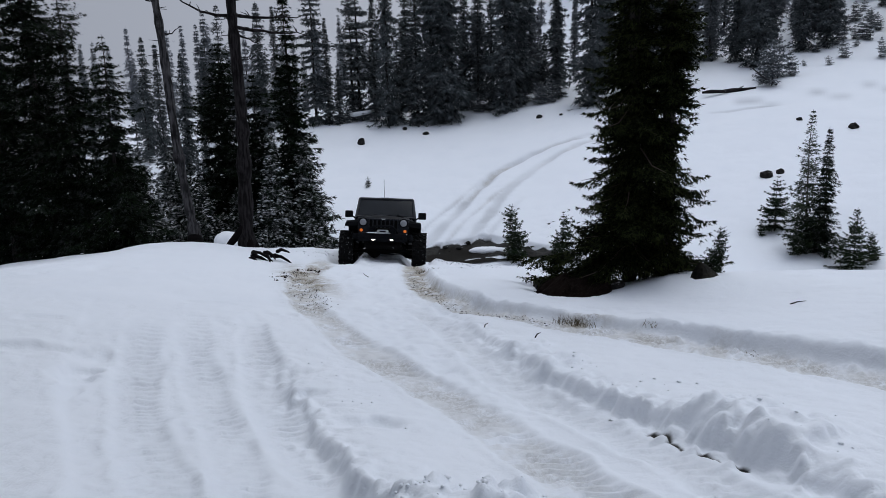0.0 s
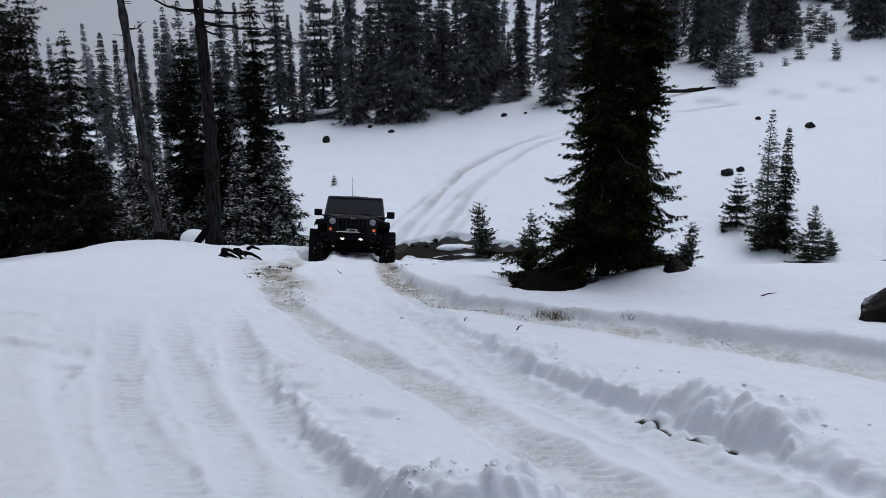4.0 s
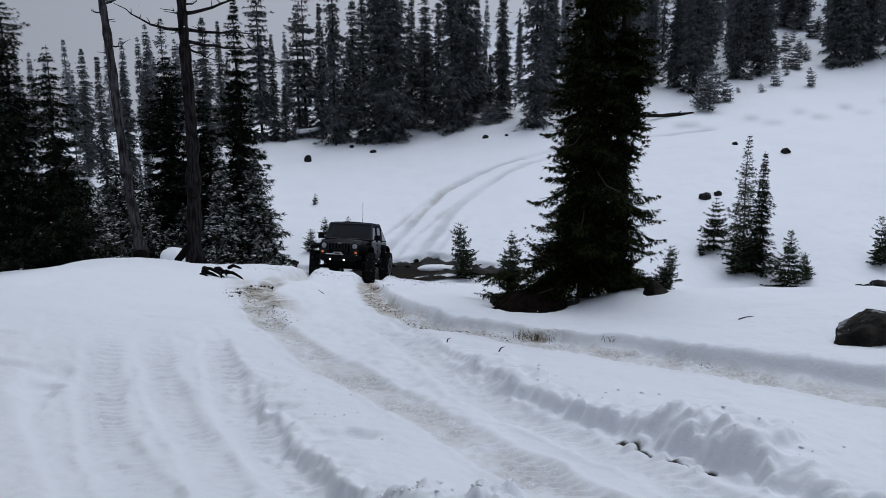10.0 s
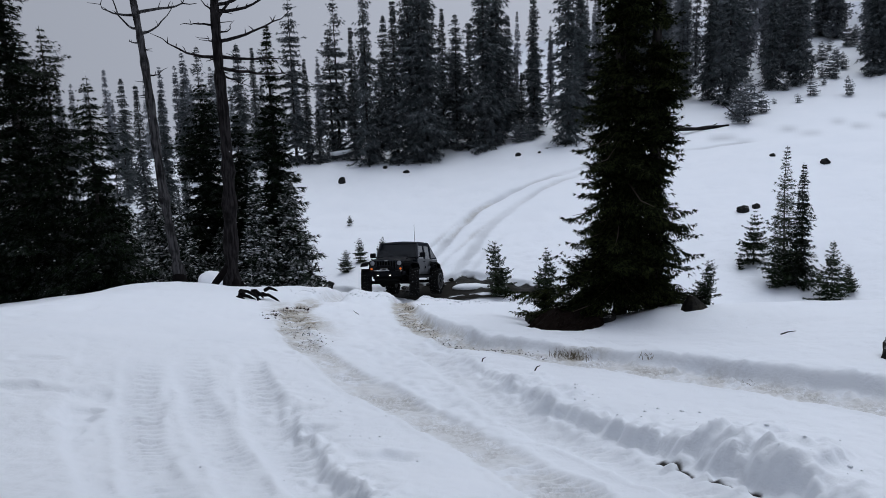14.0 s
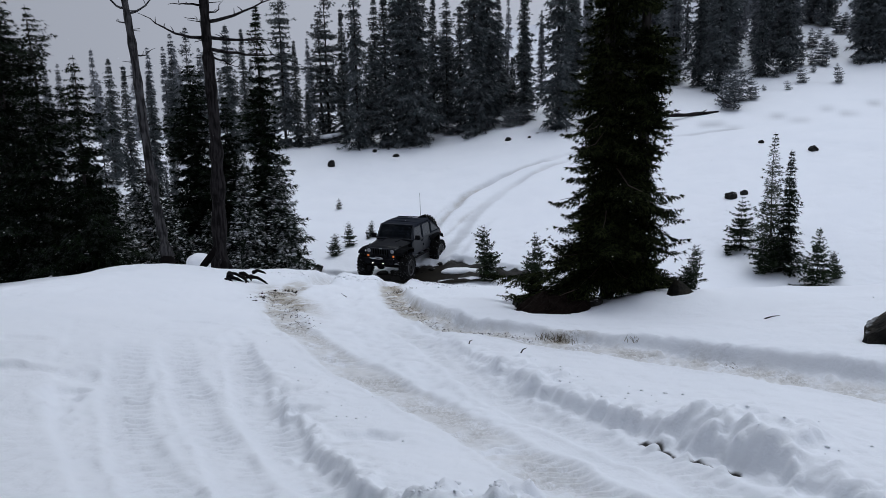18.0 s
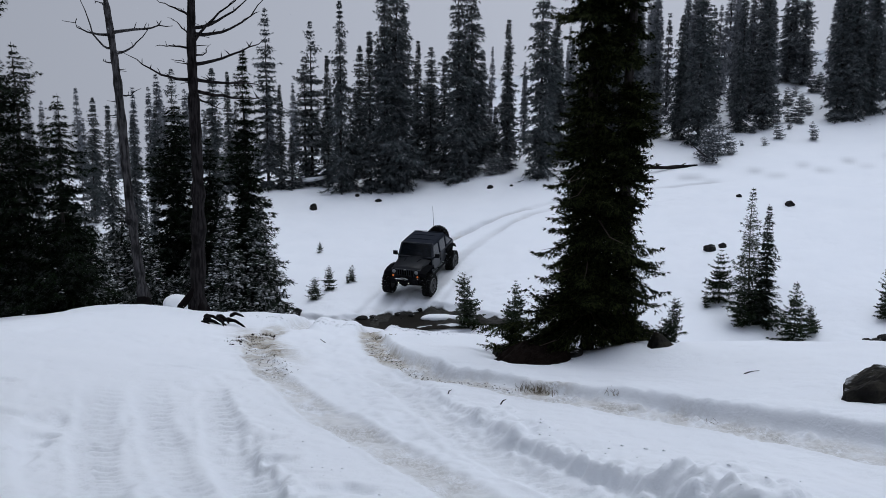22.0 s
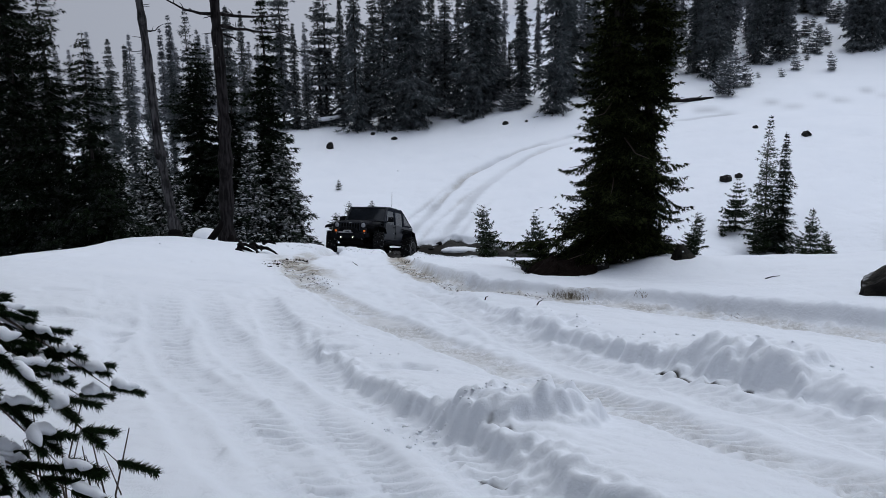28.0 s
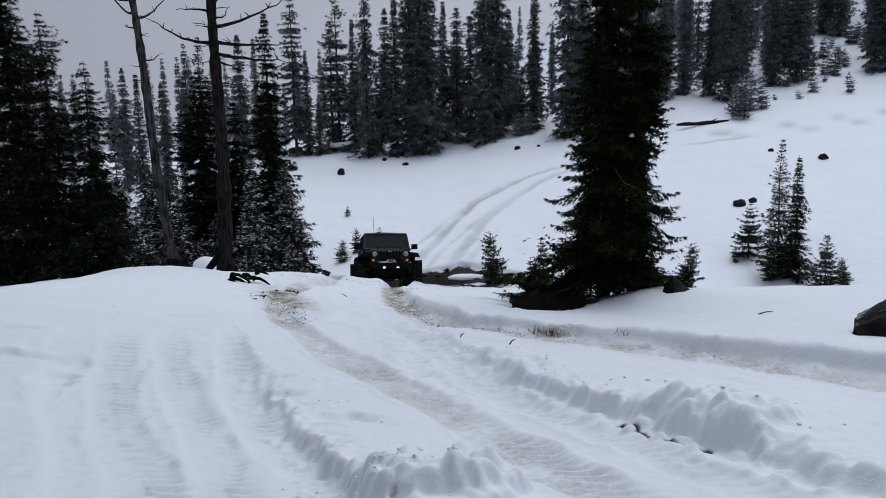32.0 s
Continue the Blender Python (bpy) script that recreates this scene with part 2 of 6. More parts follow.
def rough(x, y, size, seed=1):
    """Smooth random relief between -1 and 1 with bumps of that size."""
    u, v = np.asarray(x) / size + 1000, np.asarray(y) / size + 1000
    iu, iv = np.floor(u).astype(np.int64), np.floor(v).astype(np.int64)
    fu, fv = u - iu, v - iv
    fu, fv = fu * fu * (3 - 2 * fu), fv * fv * (3 - 2 * fv)
    a = lattice(iu, iv, seed) * (1 - fu) + lattice(iu + 1, iv, seed) * fu
    b = lattice(iu, iv + 1, seed) * (1 - fu) + lattice(iu + 1, iv + 1, seed) * fu
    return 2 * (a * (1 - fv) + b * fv) - 1


def along(x, y, line):
    """Distance to a smooth line, the way along it, and the side (positive: to the right of its course)."""
    p = np.array(line, float)
    s = np.r_[0, np.cumsum(np.hypot(*np.diff(p, axis=0).T))]
    t = np.linspace(0, s[-1], 60)
    k = np.ones(9) / 9
    q = np.stack([np.interp(t, s, p[:, i]) for i in (0, 1)], 1)
    q[4:-4] = np.stack([np.convolve(q[:, i], k, "valid") for i in (0, 1)], 1)
    best, where, side = np.full(x.shape, 1e9), np.zeros(x.shape), np.zeros(x.shape)
    run = 0.0
    for a, b in zip(q[:-1], q[1:]):
        d = b - a
        length = np.hypot(*d) + 1e-9
        u = np.clip(((x - a[0]) * d[0] + (y - a[1]) * d[1]) / length**2, 0, 1)
        ex, ey = x - a[0] - u * d[0], y - a[1] - u * d[1]
        dist = np.hypot(ex, ey)
        near = dist < best
        best = np.where(near, dist, best)
        where = np.where(near, run + u * length, where)
        side = np.where(near, np.sign(d[1] * ex - d[0] * ey), side)
        run += length
    return best, where, side, run


# packed wheel lanes: course, half width, depth, brown grit, tread marks
LANES = [
    ([(-2.75, 17.0), (-2.7, 13.5), (-2.3, 11.3), (-1.66, 9.35), (-1.02, 8.0), (-0.45, 7.0), (0.05, 6.2), (0.45, 5.35), (0.72, 4.6), (0.9, 3.8), (1.08, 2.85), (1.3, 2.2), (1.6, 1.6), (2.1, 0.9), (2.6, 0.2)], 0.23, 0.05, 0.40, 1.0),
    ([(-0.65, 17.0), (-0.55, 14.6), (-0.36, 12.0), (0.3, 10.1), (0.9, 9.3), (1.5, 8.6), (2.0, 8.08), (2.65, 7.48), (3.22, 6.85), (3.75, 6.15), (4.25, 5.45), (4.7, 4.85), (5.4, 4.0)], 0.22, 0.03, 0.50, 0.9),
    ([(-0.6, 10.8), (-0.05, 9.5), (0.35, 7.7), (0.52, 6.95), (0.75, 6.3), (1.05, 5.8), (1.25, 5.3), (1.4, 4.8), (1.52, 4.3), (1.65, 3.9), (1.85, 3.4), (2.0, 2.8), (2.1, 1.8), (2.2, 0.2)], 0.17, 0.05, 0.06, 0.6),
    ([(-3.7, 8.6), (-3.05, 6.7), (-2.62, 5.65), (-2.08, 4.56), (-1.6, 3.7), (-1.15, 2.75), (-0.85, 1.9), (-0.5, 0.9), (-0.2, -0.4)], 0.19, 0.035, 0.0, 1.0),
    ([(-3.2, 8.9), (-2.84, 7.94), (-2.52, 7.0), (-2.08, 6.0), (-1.63, 5.0), (-1.2, 4.0), (-0.76, 2.7), (-0.45, 1.8), (-0.1, 0.6)], 0.16, 0.04, 0.0, 1.0),
    ([(-2.45, 8.9), (-1.9, 7.2), (-1.6, 6.2), (-1.25, 5.2), (-0.85, 4.35), (-0.52, 3.6), (-0.28, 2.8), (-0.1, 2.1), (0.15, 1.35), (0.5, 0.5)], 0.16, 0.05, 0.0, 1.0),
]
# broken edges of the deep snow beside the lanes: course with the height of the step, and how far it falls back behind
WALLS = [
    ([(-2.5, 9.2, 0.02), (-1.9, 7.6, 0.04), (-1.59, 6.85, 0.07), (-1.40, 6.15, 0.10), (-1.2, 5.5, 0.11), (-0.9, 4.8, 0.11), (-0.58, 4.05, 0.13), (-0.27, 3.2, 0.17), (-0.08, 2.4, 0.15), (0.15, 1.75, 0.14), (0.47, 1.15, 0.14), (0.8, 0.4, 0.13), (1.1, -0.6, 0.15)], 0.5, 1.0),
    ([(-0.35, 11.0, 0.02), (0.16, 9.6, 0.06), (0.54, 7.77, 0.10), (0.73, 7.0, 0.13), (0.97, 6.4, 0.15), (1.3, 5.95, 0.18), (1.5, 5.55, 0.20), (1.65, 5.05, 0.24), (1.74, 4.5, 0.27), (1.87, 4.05, 0.26), (2.08, 3.7, 0.19), (2.22, 3.35, 0.15), (2.35, 2.9, 0.16), (2.42, 2.2, 0.17), (2.5, 0.8, 0.15), (2.55, -0.6, 0.12)], 0.9, 1.0),
    ([(-0.45, 15.6, 0.10), (-0.22, 12.0, 0.18), (0.42, 10.25, 0.20), (1.02, 9.5, 0.19), (1.62, 8.8, 0.17), (2.12, 8.25, 0.17), (2.8, 7.62, 0.19), (3.4, 6.98, 0.21), (3.92, 6.3, 0.23), (4.42, 5.6, 0.23), (4.9, 4.98, 0.21), (5.6, 4.1, 0.19), (6.8, 2.8, 0.15)], 1.3, 0.35),
    ([(-0.3, -0.6, 0.05), (-0.72, 1.3, 0.06), (-1.08, 1.82, 0.06), (-1.43, 2.4, 0.06), (-1.95, 3.5, 0.06), (-2.32, 4.27, 0.05), (-2.8, 5.05, 0.05), (-3.27, 5.9, 0.06), (-3.7, 6.75, 0.05), (-4.2, 8.0, 0.02)], 0.8, 0.3),
]
# ruts that climb the bank, cross the creek and go up the far slope
RUTS = [
    ([(-2.35, 16.6), (-2.5, 19.5), (-2.4, 22.0), (-2.3, 24.5), (-1.9, 26.6), (-1.0, 29.0)], 0.26, 0.34, 0.15),
    ([(-0.6, 16.6), (-0.65, 19.5), (-0.6, 22.0), (-0.5, 24.5), (0.0, 26.6), (0.9, 29.0)], 0.26, 0.42, 0.30),
]
CLIMB = [
    ([(-0.6, 29.2), (0.2, 31.0), (0.9, 32.9), (1.45, 34.2), (2.0, 35.6), (2.8, 36.85), (3.95, 37.9), (5.2, 38.65), (7.0, 39.6), (9.5, 40.4), (12, 41.0)], 0.24, 0.08, 0.06),
    ([(1.0, 29.0), (1.7, 30.3), (2.3, 32.4), (3.2, 34.35), (4.2, 35.9), (5.4, 37.1), (6.4, 38.0), (7.44, 38.65), (9.6, 39.3), (12.5, 39.7)], 0.24, 0.05, 0.04),
    ([(1.2, 33.6), (1.45, 34.2), (2.0, 35.6), (2.8, 36.85), (3.95, 37.9), (5.2, 38.65), (7.2, 39.65)], 0.15, 0.13, 0.40),
    ([(4.0, 35.65), (4.6, 36.35), (5.4, 37.1), (6.4, 38.0), (7.6, 38.7)], 0.11, 0.06, 0.2),
    ([(-1.5, 28.9), (-0.6, 31.0), (0.6, 33.6), (2.2, 36.2)], 0.09, 0.06, 0.1),
    ([(0.1, 29.0), (0.9, 30.8), (2.2, 33.2), (3.4, 35.0)], 0.08, 0.05, 0.2),
    ([(1.7, 29.0), (2.4, 30.4), (3.4, 32.2)], 0.10, 0.06, 0.1),
    ([(13.6, 40.0), (17.6, 39.6), (22, 39.5), (30, 39.6), (45, 41)], 0.17, 0.022, 0.0),
    ([(13.6, 41.4), (17.6, 41.0), (22, 40.9), (30, 41.0), (45, 42.4)], 0.15, 0.02, 0.0),
]


def land(x, y):
    """Height of the snow, and its soil: brown grit, wet muddy earth with painted shade gaps, packed snow."""
    x, y = np.asarray(x, float), np.asarray(y, float)
    z = bare_ground(x, y)
    grit, mud_shade, packed = np.zeros_like(z), np.zeros_like(z), np.zeros_like(z)
    r = np.hypot(x, y)
    z += 0.10 * rough(x, y, 3.1, 3) + 0.035 * rough(x, y, 0.9, 5) + 0.25 * rough(x, y, 9.0, 4) * sig((r - 30) / 4)
    z += (0.016 * rough(x, y, 0.28, 6) + 0.010 * rough(x, y, 0.11, 7)) * (0.45 + 0.55 * sig(3 * rough(x, y, 2.2, 12)))
    dent = np.maximum(rough(x, y, 0.6, 14) - 0.45, 0) * np.maximum(rough(x, y, 3.5, 25), 0)
    z -= 0.16 * dent * sig((24 - r) / 2)
    near = (y < 19) & (y > -1.5) & (np.abs(x) < 8)
    xn, yn = x[near], y[near]
    zn, gn, pn = z[near], grit[near], packed[near]
    wob = 0.5 + 0.5 * rough(xn, yn, 0.35, 11)
    for line, half, depth, brown, tread in LANES:
        d, s, side, run = along(xn, yn, line)
        d = d + 0.04 * rough(xn, yn, 0.5, 8) + 0.02 * rough(xn, yn, 0.17, 9)
        ends = sig((s - 0.5) / 0.25) * sig((run - s - 0.3) / 0.15)
        inside = sig((half - d) / 0.03) * ends
        bars = np.sin((s - 0.5 * d) * 2 * np.pi / 0.135 + np.where(side > 0, 1.3, 0) + 0.5 * rough(xn, yn, 0.8, 13))
        worn = np.clip(0.75 + 0.8 * rough(xn, yn, 0.55, 61) + 0.5 * rough(xn, yn, 0.22, 62), 0, 1.3)
        zn = zn - depth * inside + 0.018 * tread * inside * np.tanh(2.2 * bars) * worn + 0.010 * inside * rough(xn, yn, 0.09, 63)
        zn = zn + 0.02 * ends * np.exp(-(((d - half - 0.06) / 0.05) ** 2)) * (0.7 + 0.8 * rough(xn, yn, 0.3, 64))
        gn = np.maximum(gn, np.clip(brown * inside * (0.35 + 0.65 * sig((yn - 4.5) / 2.0) + 1.2 * sig((yn - 10.8) / 0.8)), 0, 1))
        pn = np.maximum(pn, 0.10 * inside)
    for line, fall, crumble in WALLS:
        p = np.array(line)
        d, s, side, run = along(xn, yn, p[:, :2])
        run0 = np.r_[0, np.cumsum(np.hypot(*np.diff(p[:, :2], axis=0).T))]
        h = np.interp(s, run0 * run / run0[-1], p[:, 2]) * sig((s - 0.3) / 0.2)
        u = -side * d - 0.07 + crumble * (0.06 * rough(xn, yn, 0.62, 21) + 0.04 * np.abs(rough(xn, yn, 0.26, 22)) + 0.030 * rough(xn, yn, 0.10, 23) + 0.016 * rough(xn, yn, 0.045, 24))
        lump = 0.95 + crumble * (0.12 * rough(xn, yn, 0.48, 25) + 0.12 * np.abs(rough(xn, yn, 0.19, 26)) + 0.12 * rough(xn, yn, 0.08, 27))
        back = 1 / (1 + (np.maximum(u - 0.25, 0) / fall) ** 2)
        rim = np.exp(-(((u - 0.10) / 0.12) ** 2))
        body = sig((u - 0.03) / 0.016)
        zn = zn + h * body * back * (1 + (lump - 1) * np.exp(-np.maximum(u - 0.1, 0) / 0.3)) + crumble * h * rim * (0.22 * np.maximum(rough(xn, yn, 0.16, 28), 0) + 0.24 * rough(xn, yn, 0.06, 32))
        spill = np.exp(-(((u + 0.10) / 0.13) ** 2)) * np.minimum(h * 6, 1)
        zn = zn + 0.07 * spill * np.maximum(rough(xn, yn, 0.11, 29) + 0.5 * rough(xn, yn, 0.05, 30) - 0.25, 0)
    # trodden hollows in the smooth snow
    for cx, cy, sx, sy, h in ((-4.5, 7.3, 0.45, 0.13, 0.10), (-4.8, 8.35, 0.25, 0.12, 0.07), (-3.76, 7.3, 0.15, 0.16, 0.08), (-3.6, 6.65, 0.16, 0.22, 0.11), (-3.45, 6.15, 0.08, 0.15, 0.06), (-2.2, 9.05, 0.35, 0.3, 0.06), (-1.2, 5.98, 0.18, 0.13, 0.10), (-0.55, 5.19, 0.28, 0.11, 0.13), (-3.3, 9.9, 0.3, 0.12, 0.04), (-1.45, 6.75, 0.2, 0.1, 0.07)):
        f = ((xn - cx) / sx) ** 2 + ((yn - cy) / sy) ** 2 + 0.8 * rough(xn, yn, 0.12, 35)
        zn = zn - 0.6 * h * sig((1.1 - f) / 0.35) + 0.12 * h * np.exp(-((f - 2.6) / 1.4) ** 2)
    # trampled snow between the ruts
    off = (xn - np.interp(yn, [5, 7, 10, 15], [0.9, 0.3, -0.6, -1.6])) / 0.75
    zn = zn + np.exp(-(off**4)) * sig((yn - 5.5) / 0.5) * (0.04 * rough(xn, yn, 0.26, 71) + 0.025 * rough(xn, yn, 0.11, 72))
    # heaps thrown up beside the tracks
    for cx, cy, sx, sy, h in ((0.10, 3.18, 0.42, 0.24, 0.15), (0.38, 3.05, 0.16, 0.2, 0.08), (2.1, 4.75, 0.30, 0.26, 0.09), (2.3, 4.25, 0.26, 0.22, 0.09), (1.15, 6.75, 0.28, 0.22, 0.08), (0.95, 7.5, 0.22, 0.25, 0.07)):
        f = ((xn - cx) / sx) ** 2 + ((yn - cy) / sy) ** 2 + 0.45 * rough(xn, yn, 0.3, 35) + 0.35 * rough(xn, yn, 0.12, 36) + 0.15 * rough(xn, yn, 0.05, 37)
        lump = 0.8 + 0.18 * rough(xn, yn, 0.24, 31) + 0.36 * rough(xn, yn, 0.12, 33) + 0.26 * rough(xn, yn, 0.055, 34)
        zn = zn + h * lump * sig((1.1 - f) / 0.14)
    # dark lines coloured in for the shaded gaps under broken snow edges
    un = np.zeros_like(zn)
    for line in ([(1.60, 4.95), (1.68, 4.68), (1.74, 4.42), (1.82, 4.2), (1.95, 4.02)], [(-0.12, 2.98), (0.0, 2.84), (0.1, 2.74)], [(-0.18, 2.42), (-0.12, 2.3), (-0.05, 2.2)], [(0.58, 7.05), (0.68, 6.93)]):
        d, s, side, run = along(xn, yn, line)
        un = np.maximum(un, sig((0.008 + 0.03 * rough(xn, yn, 0.13, 81) + 0.025 * rough(xn, yn, 0.05, 82) - d) / 0.008))
    zn = zn - 0.03 * un
    z[near], grit[near], packed[near], mud_shade[near] = zn, gn, pn, un
    mid = (y > 15.5) & (y < 30) & (np.abs(x + 1) < 4)
    xm, ym, zm, gm, um = x[mid], y[mid], z[mid], grit[mid], mud_shade[mid]
    for line, half, depth, brown in RUTS:
        d, s, side, run = along(xm, ym, line)
        d = d + 0.05 * rough(xm, ym, 0.4, 15)
        inside = sig((half - d) / 0.05) * sig((s - 0.5) / 0.3) * (1 - 0.75 * sig((ym - 24.5) / 0.8))
        zm = zm - depth * inside + 0.06 * np.exp(-(((d - half - 0.22) / 0.16) ** 2)) * (0.6 + 0.6 * rough(xm, ym, 0.4, 16)) * sig((25.5 - ym) / 0.5)
        gm = np.maximum(gm, brown * 2.2 * inside)
    z[mid], grit[mid] = zm, np.minimum(gm, 1)
    up = (y > 28) & (y < 44) & (x > -4) & (x < 50)
    xu, yu, zu, pu = x[up], y[up], z[up], packed[up]
    for line, half, depth, brown in CLIMB:
        d, s, side, run = along(xu, yu, line)
        d = d + (0.05 + 0.25 * half if depth > 0.025 else 0.03) * rough(xu, yu, 0.7, 17)
        inside = sig((half - d) / 0.045) * sig((run - s - 0.8) / 0.4)
        zu = zu - depth * inside
        pu = np.maximum(pu, inside * np.clip(0.5 + 0.45 * rough(xu, yu, 0.9, 18), 0, 1.2))
        grit[up] = np.maximum(grit[up], brown * inside * sig((rough(xu, yu, 1.3, 19) + 0.15) / 0.1))
    z[up], packed[up] = zu, pu
    # the trodden hollow behind the brow, and far left land lowered so the haze backdrop covers it
    z = z - 0.17 * np.exp(-(((x + 1.2) / 1.8) ** 2) - ((y - 23.3) / 1.6) ** 2)
    z = z - 0.22 * softplus((y - 50) / 2) * 2 * sig((-x - 7) / 1.5)
    # the landing beyond the creek, packed by the wheels
    z = z + 0.07 * np.exp(-(((x - 1.0) / 2.6) ** 2) - ((y - 30.6) / 0.9) ** 2) - 0.10 * np.exp(-(((x - 0.3) / 1.2) ** 2) - ((y - 33.0) / 1.2) ** 2)
    # creek bed
    mid_y, half = stream_line(x)
    off = np.abs(y - mid_y) + 0.16 * rough(x, y, 0.8, 41) + 0.10 * rough(x, y, 0.25, 42)
    shown = sig((4.9 - x) / 0.25) * sig((x + 7.2) / 0.3)
    bed = sig((half - off) / 0.025) * shown
    z = z - (0.13 + 0.08 * (y - mid_y)) * bed + bed * (0.07 * rough(x, y, 0.35, 43) + 0.04 * rough(x, y, 0.15, 44))
    mud_shade = np.maximum(mud_shade, sig((half + np.where(y > mid_y, -0.10, 0.02) + 0.08 * rough(x, y, 0.3, 45) - off) / 0.03) * shown)
    # bare earth at the foot of the big fir, and at the ruts' top
    bare = np.exp(-(((x - 1.75) / 0.42) ** 2) - ((y - 11.15) / 0.38) ** 2)
    grit = np.maximum(grit, np.clip(1.7 * np.exp(-(((x + 2.80 - 0.3 * (14.2 - y)) / 0.34) ** 2) - ((y - 13.4) / 1.7) ** 2), 0, 1))
    grit = np.maximum(grit, 0.9 * np.exp(-(((x - 1.72 + 0.8 * (y - 8.7)) / 0.22) ** 2) - ((y - 8.7) / 0.25) ** 2))
    # brow of the bank before the dead trunks
    z = z + 0.20 * np.exp(-(((x + 7.6) / 1.7) ** 2) - ((y - 19.3) / 1.6) ** 2)
    # drift against the boulder
    z = z + 0.20 * np.exp(-(((x - 5.95) / 0.55) ** 2) - ((y - 7.25) / 0.4) ** 2)
    # snow shovelled up around the fir
    z = z + 0.22 * np.exp(-(((x - 3.7) / 0.9) ** 2) - ((y - 10.7) / 0.6) ** 2) + 0.15 * np.exp(-(((x - 3.4) / 1.5) ** 2) - ((y - 11.4) / 0.8) ** 2) - 0.12 * bare
    return z, grit, mud_shade, packed


def height(x, y):
    return float(land(np.array([x]), np.array([y]))[0][0])


# the land is drawn up along the mean fall of the bank; this turn brings it true to plumb
LEVEL = pose(0, 0, 1.6, 9.81, 3.33, 0) @ pose(0, 0, -1.6)


def plumb(xyz):
    m = np.array(LEVEL)
    return np.asarray(xyz, float) @ m[:3, :3].T + m[:3, 3]


def spot(x, y, up=0.0, turn=0.0, z=None):
    """An upright pose on the snow at a place of the plan."""
    p = LEVEL @ Vector((x, y, height(x, y) if z is None else z))
    return pose(p.x, p.y, p.z + up, 0, 0, turn)


def build_ground():
    cx, cy = -0.3, -3.0
    fine = np.radians(np.linspace(-43, 43, 480))
    coarse = np.radians(np.linspace(46, 314, 68))
    ang = np.r_[fine, coarse]
    rad = np.r_[np.linspace(0.005, 2.0, 7)[:-1], np.linspace(2.0, 4.5, 85)[:-1], np.geomspace(4.5, 13.5, 350)[:-1], np.geomspace(13.5, 29, 100)[:-1], np.linspace(29, 33.5, 85)[:-1], np.linspace(33.5, 46, 130)[:-1], np.geomspace(46, 125, 46)]
    a, r = np.meshgrid(ang, rad)
    x, y = cx + r * np.sin(a), cy + r * np.cos(a)
    z, grit, mud_shade, packed = land(x.ravel(), y.ravel())
    nr, na = len(rad), len(ang)
    idx = np.arange(nr * na).reshape(nr, na)
    nxt = np.roll(idx, -1, axis=1)
    quads = np.stack([idx[:-1], nxt[:-1], nxt[1:], idx[1:]], -1).reshape(-1, 4)[:, ::-1]
    ob = from_arrays("ground", plumb(np.stack([x.ravel(), y.ravel(), z], 1)), quads, M_SNOW)
    soil = ob.data.color_attributes.new("soil", "FLOAT_COLOR", "POINT")
    soil.data.foreach_set("color", np.stack([grit, mud_shade, packed, np.ones_like(z)], 1).astype(np.float32).ravel())
    ob.data.shade_smooth()
    return tagged(ob, "snow-covered slope with churned wheel tracks and a creek gully", "ground", kind="structure")


build_ground()


def build_creek():
    x = np.linspace(-7.4, 5.0, 140)
    mid, half = stream_line(x)
    lane = np.linspace(-1.5, 1.5, 9)
    xs = np.repeat(x, 9)
    ys = (mid[:, None] + half[:, None] * lane).ravel()
    zs = np.repeat(bare_ground(x, mid) - 0.165, 9)
    flat = plumb(np.stack([xs, ys, zs], 1))
    flat[:, 2] = 0.5 * np.repeat(flat[4::9, 2], 9) + 0.5 * flat[:, 2] + 0.012 * rough(xs, ys, 0.3, 51)
    i = (np.arange(139)[:, None] * 9 + np.arange(8)).ravel()
    quads = np.stack([i, i + 1, i + 10, i + 9], 1)[:, ::-1]
    m, n, l, b = nodes_of("creek_water")
    l.new(mix_colour(n, l, noise_at(n, l, 2), (0.006, 0.0055, 0.005), (0.020, 0.017, 0.013)), b.inputs["Base Color"])
    b.inputs["Roughness"].default_value = 0.5
    b.inputs["Specular IOR Level"].default_value = 0.04
    bump_of(n, l, b, noise_at(n, l, 9, 3), 0.25, 0.02)
    ob = from_arrays("water", flat, quads, m)
    ob.data.shade_smooth()
    tagged(ob, "shallow dark muddy creek between snowy banks", "water", kind="structure")


build_creek()


